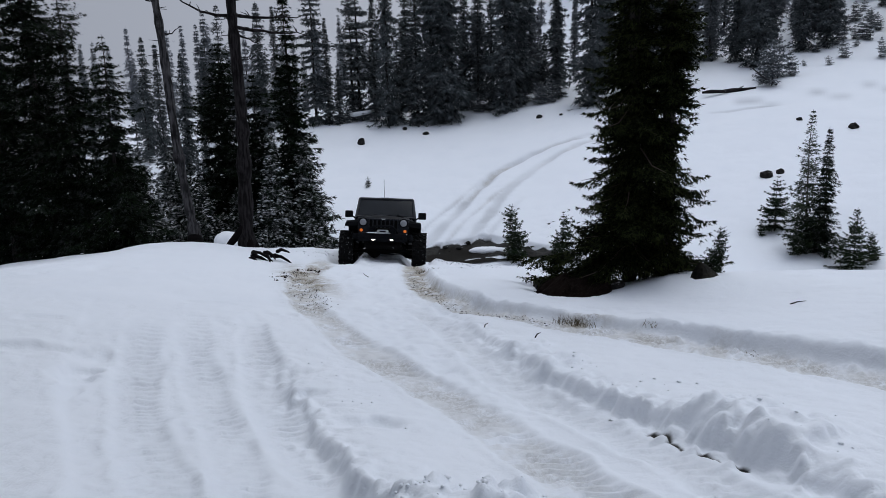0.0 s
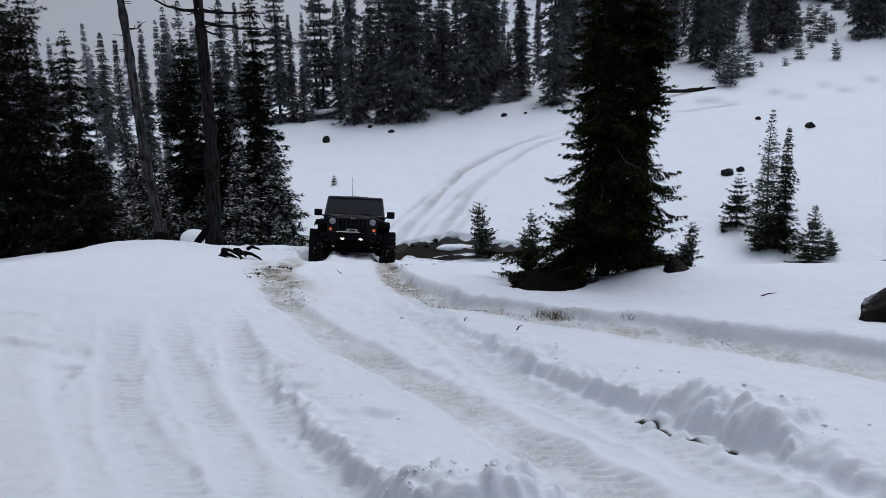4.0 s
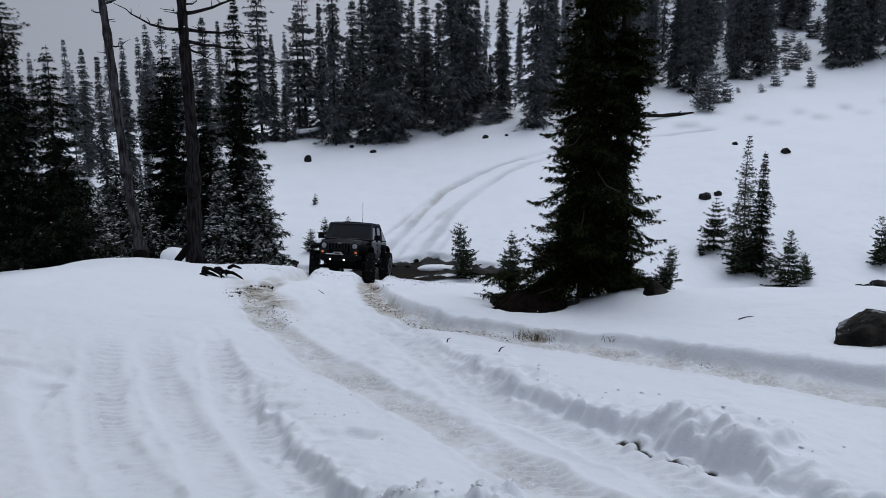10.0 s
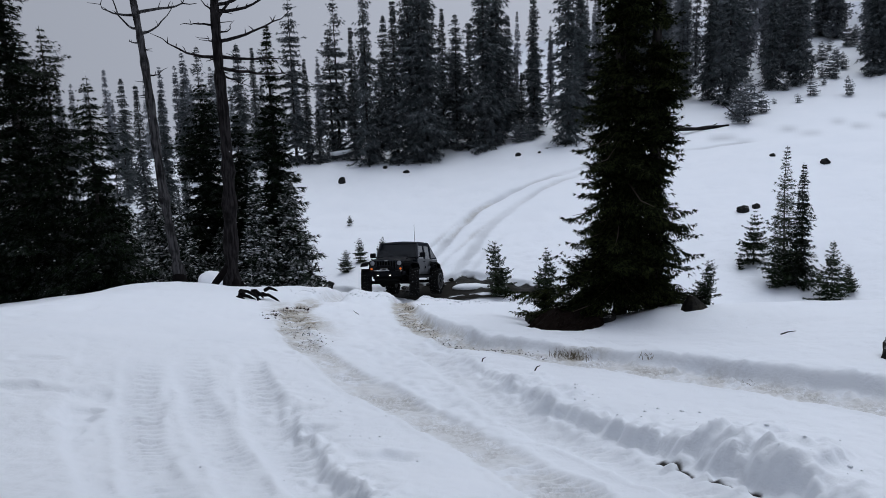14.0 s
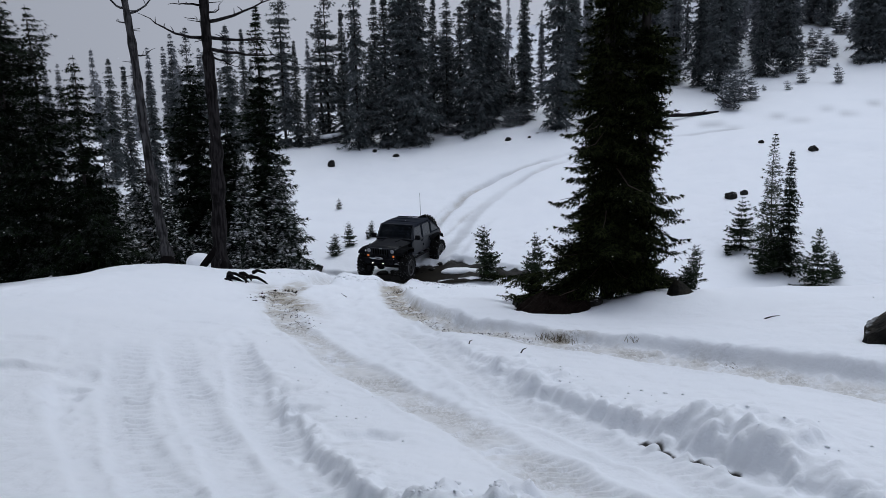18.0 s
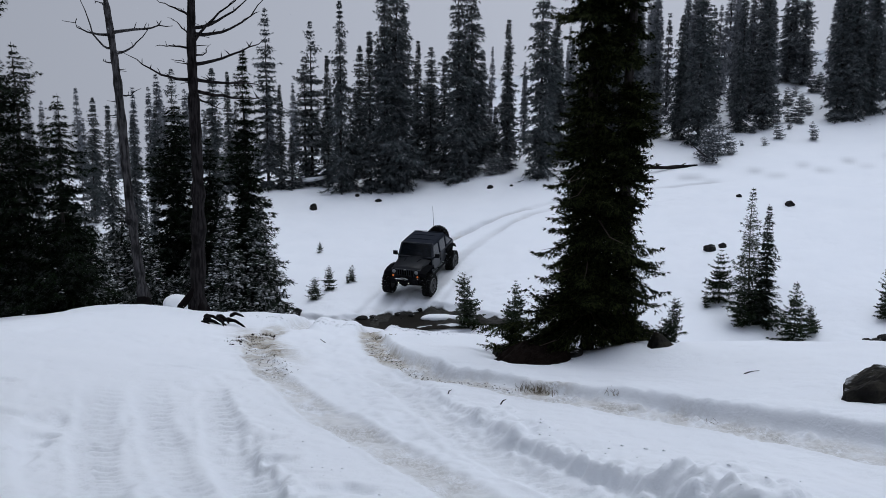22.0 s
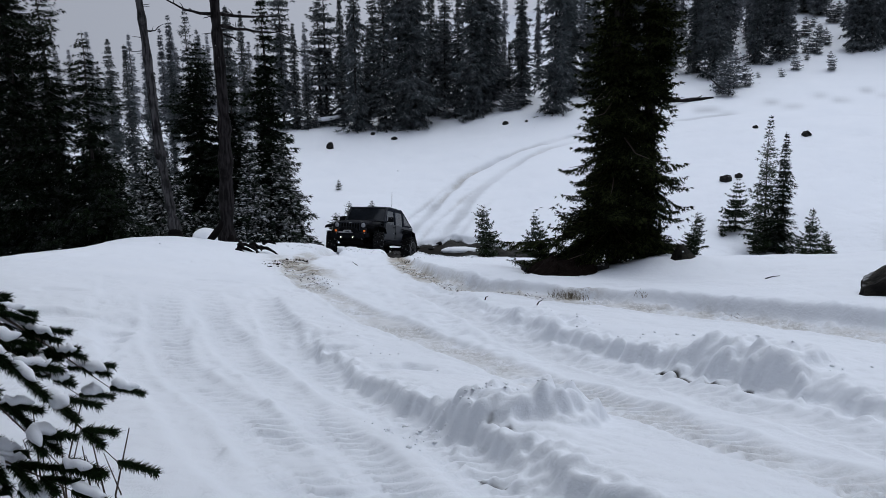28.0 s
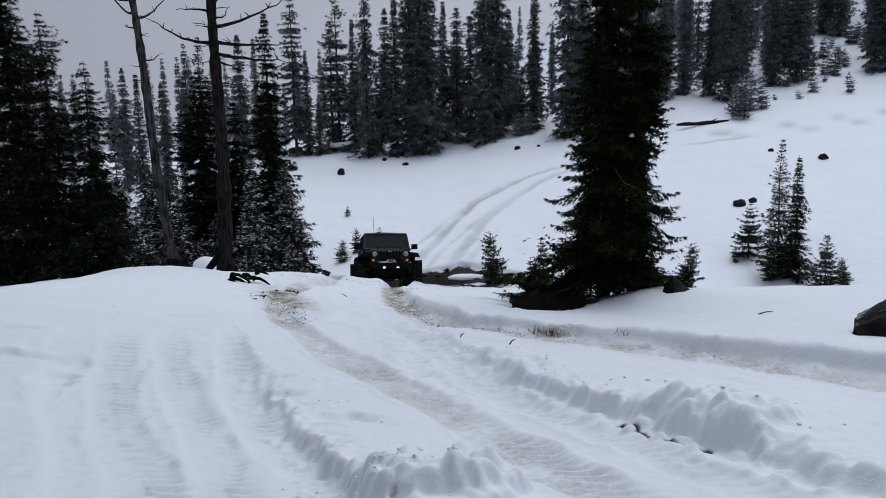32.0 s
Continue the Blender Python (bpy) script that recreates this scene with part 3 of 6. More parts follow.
def build_fog():
    """A glowing wall closes the view behind the wood: snowfall haze, about as bright as the low sky."""
    bm = bmesh.new()
    ring = [(84 * math.sin(a * math.tau / 96), 84 * math.cos(a * math.tau / 96)) for a in range(96)]
    low, high = [[bm.verts.new((x, y, z)) for x, y in ring] for z in (-30, 40)]
    for k in range(96):
        bm.faces.new((low[k], low[(k + 1) % 96], high[(k + 1) % 96], high[k]))
    m, n, l, b = nodes_of("mist_glow")
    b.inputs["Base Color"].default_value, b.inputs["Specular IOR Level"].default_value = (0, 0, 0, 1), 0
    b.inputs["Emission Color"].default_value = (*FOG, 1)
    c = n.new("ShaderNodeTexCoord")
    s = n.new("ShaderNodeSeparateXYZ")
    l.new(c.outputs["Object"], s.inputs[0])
    # the wall's glow grows brighter from left to right
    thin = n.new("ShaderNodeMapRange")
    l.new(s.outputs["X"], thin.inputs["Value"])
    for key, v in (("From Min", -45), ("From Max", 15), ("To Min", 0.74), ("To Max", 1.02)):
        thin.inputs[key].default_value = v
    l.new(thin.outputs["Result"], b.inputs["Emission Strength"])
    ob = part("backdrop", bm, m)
    tagged(ob, "glowing grey backdrop imitating snowfall haze behind the wood, brighter to one side", "backdrop", kind="structure")


build_fog()


# ---- trees ----
def tube(bm, points, radii, sides=7):
    """A tapered round limb along points."""
    rings = []
    for i, (p, r) in enumerate(zip(points, radii)):
        p = Vector([float(c) for c in p])
        a, b = (Vector([float(c) for c in points[j]]) for j in (max(i - 1, 0), min(i + 1, len(points) - 1)))
        d = (b - a).normalized() if (b - a).length > 1e-6 else Vector((0, 0, 1))
        u = d.cross(Vector((0.31, 0.72, 0.11))).normalized()
        v = d.cross(u)
        rings.append([bm.verts.new(p + float(r) * (math.cos(k * math.tau / sides) * u + math.sin(k * math.tau / sides) * v)) for k in range(sides)])
    for a, b in zip(rings[:-1], rings[1:]):
        for k in range(sides):
            bm.faces.new((a[k], a[(k + 1) % sides], b[(k + 1) % sides], b[k]))
    bm.faces.new(rings[0][::-1])
    bm.faces.new(rings[-1])


def blades(base, way, long, wide, roll=None):
    """Pointed sprays of needles, two to a twig: arrays of vertices and triangles."""
    base, way = np.asarray(base), np.asarray(way)
    way = way / (np.linalg.norm(way, axis=1, keepdims=True) + 1e-9)
    side = np.cross(way, [0.05, 0.03, 1.0])
    side /= np.linalg.norm(side, axis=1, keepdims=True) + 1e-9
    over = np.cross(side, way)
    roll = (np.arange(len(base)) * 2.399) % 2.2 - 1.1 if roll is None else roll
    side, over = side * np.cos(roll)[:, None] + over * np.sin(roll)[:, None], over * np.cos(roll)[:, None] - side * np.sin(roll)[:, None]
    long, wide = long[:, None], wide[:, None]
    tris = []
    for fan, share in ((-0.34, 0.86), (0.34, 1.0)):
        lead = way * math.cos(fan) + side * math.sin(fan) - 0.10 * over
        flank = (side * math.cos(fan) - way * math.sin(fan)) * wide * 0.30
        tris.append(np.stack([base - flank, base + flank, base + lead * long * share], 1))
    v = np.concatenate(tris, 1).reshape(-1, 3)
    return v, np.arange(len(v)).reshape(-1, 3)


def conifer_sprays(rng, tall, reach, whorls, each, spray, start=0.04, droop=0.35, power=0.85, rise=0.25, gap=0.0, shape=None, fill=1.6, ragged=0.0, core=1.0, lobes=1.0, frond=0.36, loose=1.0, tip=0.45, even=1.0):
    """Where a conifer's needles sit: bases, ways, lengths; and its limbs."""
    bases, ways, longs, limbs = [], [], [], []
    turn = 0.0
    waves = rng.random(4) * 6.3
    for i in range(whorls):
        tier = 3 * (i // 3) + 1.9 * rng.random() if rng.random() < 0.2 else i + rng.random()
        u = start + (1 - start) * (1 - (1 - min(0.995, tier / whorls)) ** even)
        z0 = tall * u
        size = reach * ((1 - u) ** power + 0.10 * (1 - u)) + 0.02
        if shape:
            size = float(np.interp(u, [p[0] for p in shape], [p[1] for p in shape])) * reach
        for k in range(each):
            turn += 2.4 + 0.5 * rng.random()
            lobe = lobes * math.sin(z0 * 2.3 + waves[0] + 1.7 * math.sin(turn + waves[1])) + math.sin(z0 * 5.1 + waves[2] + 2 * turn)
            if rng.random() < gap * (1 - 0.6 * lobe):
                continue
            span = size * (0.6 + 0.45 * rng.random()) * (1 + 0.16 * lobe) * (1 + ragged * min(1.6, max(0, rng.normal())))
            sp = spray * (0.62 + 0.38 * min(1.0, 2.4 * (1 - u)))
            flat = np.array([math.cos(turn), math.sin(turn), 0.0])
            across = np.array([-flat[1], flat[0], 0.0])
            sag = droop * (1.08 - 0.55 * u) * (0.6 + 0.8 * rng.random())
            n = max(2, int(span / spray * fill))
            t = (np.arange(n) + 0.6 * rng.random(n)) / n
            pts = np.array([0, 0, z0]) + np.outer(t * span, flat)
            pts[:, 2] += span * (rise * (u - 0.35) * t - sag * t + tip * sag * t * t)
            limbs.append((np.array([0, 0, z0]), pts[len(pts) // 2], pts[-1], span))
            for p, tt in zip(pts, t):
                twig = span * frond * (1 - tt) + sp * 0.5
                m = max(1, int(twig / spray * 1.5))
                for s in (-1, 1):
                    lead = flat * (0.6 + 0.4 * tt) + s * across * (0.85 - 0.45 * tt) + np.array([0, 0, -0.25 - 0.5 * sag * rng.random()])
                    lead /= np.linalg.norm(lead)
                    f = (np.arange(m) + 0.5 * rng.random(m)) / m
                    b = p + np.outer(f * twig, lead)
                    b[:, 2] -= 0.2 * sag * f * f * twig
                    bases.append(b)
                    ways.append(lead + loose * (rng.random((m, 3)) - 0.5) + np.array([0, 0, -0.10]))
                    longs.append(sp * (0.6 + 0.8 * rng.random(m)))
            m = int(5 * core * (1 - u) ** 0.6 + 0.5)
            hub = np.array([0, 0, z0]) + np.outer(rng.random(m) * 0.55 * span, flat) + rng.normal(0, 0.10 * size, (m, 3))
            bases += [pts[-1:], hub]
            ways += [flat[None] + np.array([[0, 0, 0.15]]), flat + rng.normal(0, 0.7, (m, 3)) + np.array([0, 0, -0.5])]
            longs += [np.array([sp]), sp * (0.8 + 0.8 * rng.random(m))]
    return np.concatenate(bases), np.concatenate(ways), np.concatenate(longs), limbs


def octa(centres, sx, sz):
    """Small flattened lumps of snow."""
    n = len(centres)
    unit = np.array([(1, 0, 0), (0.3, 0.9, 0), (-0.8, 0.6, 0), (-0.8, -0.5, 0), (0.3, -0.95, 0), (0, 0, 1), (0, 0, -0.4)])
    v = centres[:, None] + unit[None] * np.stack([sx, sx, sz], 1)[:, None]
    f = [(k, (k + 1) % 5, 5) for k in range(5)] + [((k + 1) % 5, k, 6) for k in range(5)]
    q = (np.arange(n)[:, None, None] * 7 + np.array(f)[None]).reshape(-1, 3)
    return v.reshape(-1, 3), q


def conifer(name, seed, tall, reach, whorls, each, spray, material, label, wide=0.42, snow=0.0, trunk=0.028, lean=(0, 0), twin=None, limbs_shown=False, group="", **kw):
    """A conifer standing at its own origin: trunk, crown and lying snow."""
    rng = np.random.default_rng(seed)
    top = thing(name, Matrix(), label, "tree", group)
    b, w, l, limbs = conifer_sprays(rng, tall, reach, whorls, each, spray, **kw)
    if twin:
        b2, w2, l2, limbs2 = conifer_sprays(rng, tall * twin[2], reach * 0.85, int(whorls * 0.8), each, spray, **{**kw, "shape": [(u, min(v, 0.5)) for u, v in kw["shape"]]})
        off = np.array([twin[0], twin[1], 0.0])
        b, w, l = np.concatenate([b, b2 + off]), np.concatenate([w, w2]), np.concatenate([l, l2])
    b = b + np.stack([lean[0] * b[:, 2], lean[1] * b[:, 2], 0 * b[:, 2]], 1)
    v, q = blades(b, w, l, l * wide * (0.8 + 0.4 * rng.random(len(l))))
    from_arrays("crown", v, q, material, top)
    bm = bmesh.new()
    for ox, oy, k in [(0, 0, 1.0)] + ([twin] if twin else []):
        hs = np.linspace(-0.5 if tall > 3 else -0.15, tall * k * 1.01, 9)
        tube(bm, [(ox + lean[0] * h + 0.04 * math.sin(h * 1.3), oy + lean[1] * h, h) for h in hs], [max(0.006, trunk * tall * k * (1.05 - 0.98 * max(h, 0) / (tall * k))) for h in hs])
    part("trunk", bm, M_BARK, top, smooth=True)
    if limbs_shown:
        bm = bmesh.new()
        for a, m, e, span in limbs[::3]:
            if 0.5 < span < 1.5 and a[2] < 0.3 * tall:
                tube(bm, [a, m, 0.3 * m + 0.7 * e], [0.014 * span, 0.008 * span, 0.002], 4)
        tagged(part("twig_tangle", bm, M_TWIG, top), kind="stuff")
    if snow:
        pick = rng.random(len(b)) < snow
        c = b[pick] + w[pick] / (np.linalg.norm(w[pick], axis=1, keepdims=True)) * l[pick][:, None] * 0.5
        c[:, 2] += 0.03
        v, q = octa(c, l[pick] * (0.22 + 0.22 * rng.random(len(c))), l[pick] * 0.13)
        ob = tagged(from_arrays("lying_snow", v, q, M_LYING, top, "snow caught on the boughs"), kind="stuff")
        ob.data.shade_smooth()
    return top


def put(tree, x, y, scale=1.0, turn=0.0, sink=0.0, z=None):
    tree.matrix_basis = spot(x, y, -sink, turn, z) @ Matrix.Scale(scale, 4)
    return tree


# outlines of the crowns: height, reach
SLIM = [(0, 0.9), (0.1, 1.0), (0.3, 0.88), (0.55, 0.72), (0.75, 0.54), (0.88, 0.36), (0.95, 0.20), (1, 0.03)]
CONE = [(0, 1.0), (0.25, 0.84), (0.5, 0.62), (0.75, 0.38), (0.9, 0.20), (1, 0.03)]
BUSH = [(0, 0.85), (0.3, 1.0), (0.6, 0.86), (0.85, 0.6), (0.95, 0.35), (1, 0.08)]
OPEN = [(0, 0.7), (0.2, 1.0), (0.45, 0.92), (0.7, 0.68), (0.9, 0.34), (1, 0.04)]

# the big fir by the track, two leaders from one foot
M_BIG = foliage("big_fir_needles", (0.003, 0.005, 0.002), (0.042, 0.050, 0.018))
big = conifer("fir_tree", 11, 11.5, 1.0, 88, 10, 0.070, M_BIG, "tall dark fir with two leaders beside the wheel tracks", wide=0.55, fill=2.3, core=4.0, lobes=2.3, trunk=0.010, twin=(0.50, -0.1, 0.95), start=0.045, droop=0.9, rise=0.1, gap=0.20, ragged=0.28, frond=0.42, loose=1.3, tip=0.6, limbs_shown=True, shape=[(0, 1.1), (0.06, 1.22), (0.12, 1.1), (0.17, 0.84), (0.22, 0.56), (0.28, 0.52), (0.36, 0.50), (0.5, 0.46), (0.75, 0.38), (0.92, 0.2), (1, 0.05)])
put(big, 2.95, 11.25, sink=0.1)

# dark firs at the edge of the wood, beyond the bank
EDGE = [(-14.6, 22.6, 12.0), (-13.3, 22.4, 12.5), (-12.1, 22.4, 12.0), (-11.0, 22.3, 7.5), (-9.85, 22.3, 6.15), (-14.3, 24.5, 5.8), (-16.6, 27.0, 5.9), (-12.6, 24.0, 6.6), (-10.4, 23.6, 4.0)]
for k, (x, y, h) in enumerate(EDGE):
    h += 0.2 * max(0, -x - 7.2)
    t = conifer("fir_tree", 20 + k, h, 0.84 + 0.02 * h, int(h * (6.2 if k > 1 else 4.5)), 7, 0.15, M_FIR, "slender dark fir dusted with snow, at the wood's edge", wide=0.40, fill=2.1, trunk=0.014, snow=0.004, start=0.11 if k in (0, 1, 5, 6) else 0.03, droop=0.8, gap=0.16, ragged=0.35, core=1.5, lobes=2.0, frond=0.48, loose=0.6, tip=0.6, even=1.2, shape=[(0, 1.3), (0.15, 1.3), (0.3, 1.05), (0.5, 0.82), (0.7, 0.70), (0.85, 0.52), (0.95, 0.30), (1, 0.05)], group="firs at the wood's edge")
    put(t, x, y, sink=0.2)

# snowy firs behind the dead trunks
BEHIND = [(-5.0, 25.2, 9.7, 1.6, 0.006), (-7.35, 25.4, 7.8, 1.25, 0.01), (-6.4, 25.9, 7.0, 1.6, 0.01), (-5.9, 24.9, 4.8, 1.4, 0.10), (-4.45, 24.4, 4.4, 1.2, 0.12), (-5.4, 23.6, 4.4, 1.0, 0.16), (-9.5, 23.4, 3.4, 1.2, 0.20), (-8.6, 24.5, 3.4, 1.3, 0.22), (-10.6, 24.9, 4.6, 1.3, 0.04), (-9.0, 26.5, 4.2, 1.2, 0.05), (-8.3, 28.0, 4.6, 1.2, 0.03), (-10.0, 27.5, 5.2, 1.3, 0.02), (-7.7, 26.4, 3.2, 1.2, 0.06), (-6.3, 27.6, 4.6, 1.2, 0.04), (-11.4, 26.2, 5.6, 1.2, 0.02), (-7.9, 24.0, 2.8, 1.1, 0.12), (-6.7, 24.2, 2.6, 1.2, 0.03), (-4.2, 23.3, 1.5, 0.8, 0.08)]
for k, (x, y, h, r, s) in enumerate(BEHIND):
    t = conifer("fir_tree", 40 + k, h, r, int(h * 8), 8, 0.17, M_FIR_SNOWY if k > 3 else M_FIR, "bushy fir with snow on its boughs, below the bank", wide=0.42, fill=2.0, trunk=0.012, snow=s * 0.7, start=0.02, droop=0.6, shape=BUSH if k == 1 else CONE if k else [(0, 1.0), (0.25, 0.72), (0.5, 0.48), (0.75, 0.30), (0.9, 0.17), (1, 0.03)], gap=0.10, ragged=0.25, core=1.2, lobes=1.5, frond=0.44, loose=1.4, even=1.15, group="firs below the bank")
    put(t, x, y, sink=0.2)


# unseen firs added behind and beside the path to shade the near snow
SHADE = [(-6.5, -1.5), (-6.6, 3.2), (-8.0, 6.4), (-11.0, 10.5), (-5.0, 0.8), (-4.2, -5.0), (-0.8, -6.8), (3.2, -6.6), (6.8, -5.2), (-9.5, -5.5), (0.5, -11.0), (-5.0, -11.0), (10.5, -4.5)]
shade = conifer("fir_tree", 55, 13.0, 2.1, 44, 7, 0.42, M_FIR, "unseen tall dark fir added behind the path to shade it", wide=0.5, trunk=0.014, start=0.05, droop=0.6, gap=0.08, core=1.5, shape=SLIM, group="firs behind the path")
for k, (x, y) in enumerate(SHADE):
    ob = copy_thing(shade, Matrix()) if k else shade
    ob.matrix_basis = spot(x, y, -0.2, k * 67)
    # those on the left are made taller to block more sky
    if x < -5:
        ob.scale = (1.15, 1.15, 1.35)

# dead standing trunks
def snag(seed, tall, lean, radius, limbs, label, wood):
    rng = np.random.default_rng(seed)
    top = thing("dead_tree", Matrix(), label, "dead tree", "dead trunks on the bank")
    bm = bmesh.new()
    hs = np.linspace(-0.4, tall, 56)
    wob = [(lean[0] * h + 0.05 * math.sin(h * 0.8 + seed), lean[1] * h + 0.04 * math.cos(h * 0.7), h) for h in hs]
    tube(bm, wob, [radius * (1.25 if h < 0.3 else 1.0 + 0.12 * rng.normal()) * (1 - 0.62 * max(h, 0) / tall) for h in hs], 12)
    part("trunk", bm, wood, top, smooth=True)
    for h, turn, long, up, bend, sag in limbs:
        a = Vector((lean[0] * h, lean[1] * h, h))
        d = Vector((math.cos(radians(turn)), math.sin(radians(turn)), 0))
        pts = [a + d * long * t + Vector((0, 0, up * t**bend - 4 * sag * t * (1 - t))) + Vector((0.04 * rng.normal(), 0.04 * rng.normal(), 0.03 * rng.normal())) * t for t in np.linspace(0, 1, 9).tolist()]
        bm = bmesh.new()
        r0 = 0.024 + 0.015 * long
        tube(bm, pts, [r0 * (1 - 0.85 * t) for t in np.linspace(0, 1, 9)], 6)
        for j in range(int(1 + long * 2)):
            i = int(rng.integers(2, 8))
            s = pts[i]
            e = s + d * 0.12 * rng.random() + Vector((0.18 * rng.normal(), 0.18 * rng.normal(), 0.12 + 0.2 * rng.random())) * (0.3 + 0.2 * long)
            tube(bm, [s, (s + e) / 2 + Vector((0, 0, 0.02)), e], [r0 * 0.35, r0 * 0.25, 0.003], 4)
        part("dead_limb", bm, wood, top)
    bm = bmesh.new()
    for j in range(34):
        h = tall * (0.12 + 0.85 * rng.random())
        t = rng.random() * math.tau
        s = Vector((lean[0] * h, lean[1] * h, h))
        tube(bm, [s, s + Vector((math.cos(t), math.sin(t), 0.1 * rng.normal())) * (radius + 0.08 + 0.25 * rng.random())], [0.016, 0.006], 4)
    tagged(part("stub_cluster", bm, wood, top), kind="stuff")
    return top


# limbs: height, turn, reach, rise at the tip, how late it rises, sag
grey = snag(3, 11.5, (-0.078, 0.0), 0.15, [(7.0, 180, 0.85, 1.85, 2.4, 0.0), (7.35, 184, 1.1, 0.35, 2.2, 0.02), (6.85, 2, 1.05, 0.80, 1.7, 0.03), (7.4, -4, 1.75, 0.22, 1.0, 0.0), (5.8, 0, 0.55, 0.10, 2.5, 0.03), (2.75, 186, 0.55, 0.45, 4.0, 0.10), (6.6, 175, 0.32, 0.12, 1.0, 0.02), (8.1, 178, 0.30, 0.1, 1.0, 0.0), (8.6, 5, 0.8, 0.8, 1.6, 0.03), (9.4, 180, 0.6, 0.8, 1.6, 0.03)], "bare grey dead trunk leaning over the bank", M_DEAD)
grey.matrix_basis = spot(-7.05, 20.6)
brown = snag(5, 11.5, (0.014, 0.0), 0.215, [(8.05, 180, 0.95, 0.45, 1.0, 0.02), (7.55, 176, 0.55, 0.42, 1.0, 0.02), (7.2, 184, 0.95, 0.06, 1.0, -0.02), (6.4, 180, 1.80, 0.70, 1.7, 0.06), (6.75, 178, 0.5, 0.15, 1.0, 0.0), (6.35, 176, 0.4, -0.05, 1.0, 0.0), (7.35, 0, 1.50, 1.45, 0.8, 0.02), (7.75, -6, 1.80, 1.05, 1.6, 0.04), (7.6, 6, 2.0, 1.05, 2.2, 0.06), (7.05, -3, 0.5, 0.30, 3.0, 0.02), (6.8, 2, 1.95, 0.72, 1.3, 0.03), (6.4, -2, 1.9, -0.05, 1.0, 0.07), (6.1, 3, 2.0, -0.18, 1.0, 0.07), (5.95, 8, 0.75, -0.32, 0.8, 0.0), (8.8, 180, 1.4, 0.7, 1.4, 0.04), (9.2, 2, 1.5, 0.9, 1.4, 0.04), (5.2, 0, 0.4, 0.05, 1.0, 0.0)], "tall dead trunk with upturned bare limbs on the bank", M_DEAD_DARK)
brown.matrix_basis = spot(-5.55, 20.6)

# the wood across the creek: each tree x, y, height
WOOD = [(-8.1, 47.8, 11.0), (-7.3, 47.7, 6.5), (-5.9, 48.6, 8.1), (-5.5, 48.6, 10.2), (-3.5, 46.3, 11.4), (-1.8, 46.7, 9.6), (-0.9, 46.6, 13.3), (-0.2, 46.4, 13.9), (0.2, 47.0, 11.1), (1.1, 49.1, 8.7), (1.9, 48.7, 7.2), (2.7, 48.1, 7.7), (3.5, 47.0, 12.3), (4.35, 48.0, 12.6), (6.9, 50.2, 6.8), (6.55, 47.7, 9.2), (8.15, 44.9, 12.2), (9.6, 49.0, 8.4), (10.7, 48.6, 7.6), (-3.0, 47.4, 5.0), (5.9, 48.4, 4.0), (-6.6, 47.4, 3.5), (-4.4, 47.8, 4.2), (11.5, 50.0, 9.0), (12.6, 49.5, 9.5), (9.9, 50.0, 9.0), (13.4, 48.5, 8.0), (5.3, 51.0, 7.5), (2.0, 51.5, 8.0), (-2.6, 50.5, 8.5), (-4.7, 50.5, 8.0)]
WOOD_RIGHT = [(15.2, 51.0, 7.7), (16.8, 52.0, 8.2), (18.0, 50.4, 8.1), (18.64, 48.6, 10.8), (21.0, 53.0, 8.0), (21.93, 50.3, 10.1), (23.44, 50.3, 9.6), (25.2, 57.0, 8.5), (31.4, 64.3, 8.8), (32.0, 63.0, 9.6), (28.1, 49.9, 11.2), (28.86, 49.6, 12.0), (30.3, 50.0, 11.5), (32.4, 50.0, 12)]
# reach, whorls, limbs, droop, gaps, raggedness, tip, outline: dense column, drooping slim, flat open, narrow spire, storm-worn
FORMS = [(1.02, 66, 8, 0.85, 0.10, 0.30, 0.55, SLIM), (0.85, 62, 7, 1.15, 0.20, 0.45, 0.5, SLIM), (1.0, 44, 7, 0.25, 0.18, 0.35, 0.2, OPEN), (0.80, 78, 7, 0.75, 0.20, 0.42, 0.5, CONE), (0.98, 46, 7, 0.35, 0.30, 0.5, 1.3, OPEN)]
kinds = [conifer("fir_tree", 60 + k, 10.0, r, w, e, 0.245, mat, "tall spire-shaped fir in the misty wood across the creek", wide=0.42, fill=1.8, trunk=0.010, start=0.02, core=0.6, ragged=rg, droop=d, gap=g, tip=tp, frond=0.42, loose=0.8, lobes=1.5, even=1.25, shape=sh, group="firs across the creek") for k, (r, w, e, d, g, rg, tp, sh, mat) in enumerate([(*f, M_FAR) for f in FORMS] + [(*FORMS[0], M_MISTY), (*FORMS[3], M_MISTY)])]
rnd = random.Random(4)
# which form each tree has, in the order of its row
LOOK = "2344130003230013003033230333103" + "03000303003030"
used = set()
for k, (x, y, h) in enumerate(WOOD + WOOD_RIGHT):
    j = int(LOOK[k])
    # trees standing farther back take the paler needles that imitate haze
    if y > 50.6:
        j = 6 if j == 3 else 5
    m = spot(x, y, -0.2, rnd.uniform(0, 360))
    if j not in used:
        used.add(j)
        kinds[j].matrix_basis = m
        ob = kinds[j]
    else:
        ob = copy_thing(kinds[j], m)
    s = h / 10
    wide = (10.5 / h) ** 0.45 * s * rnd.uniform(0.85, 1.1)
    ob.scale = (wide, wide * rnd.uniform(0.9, 1.1), s)
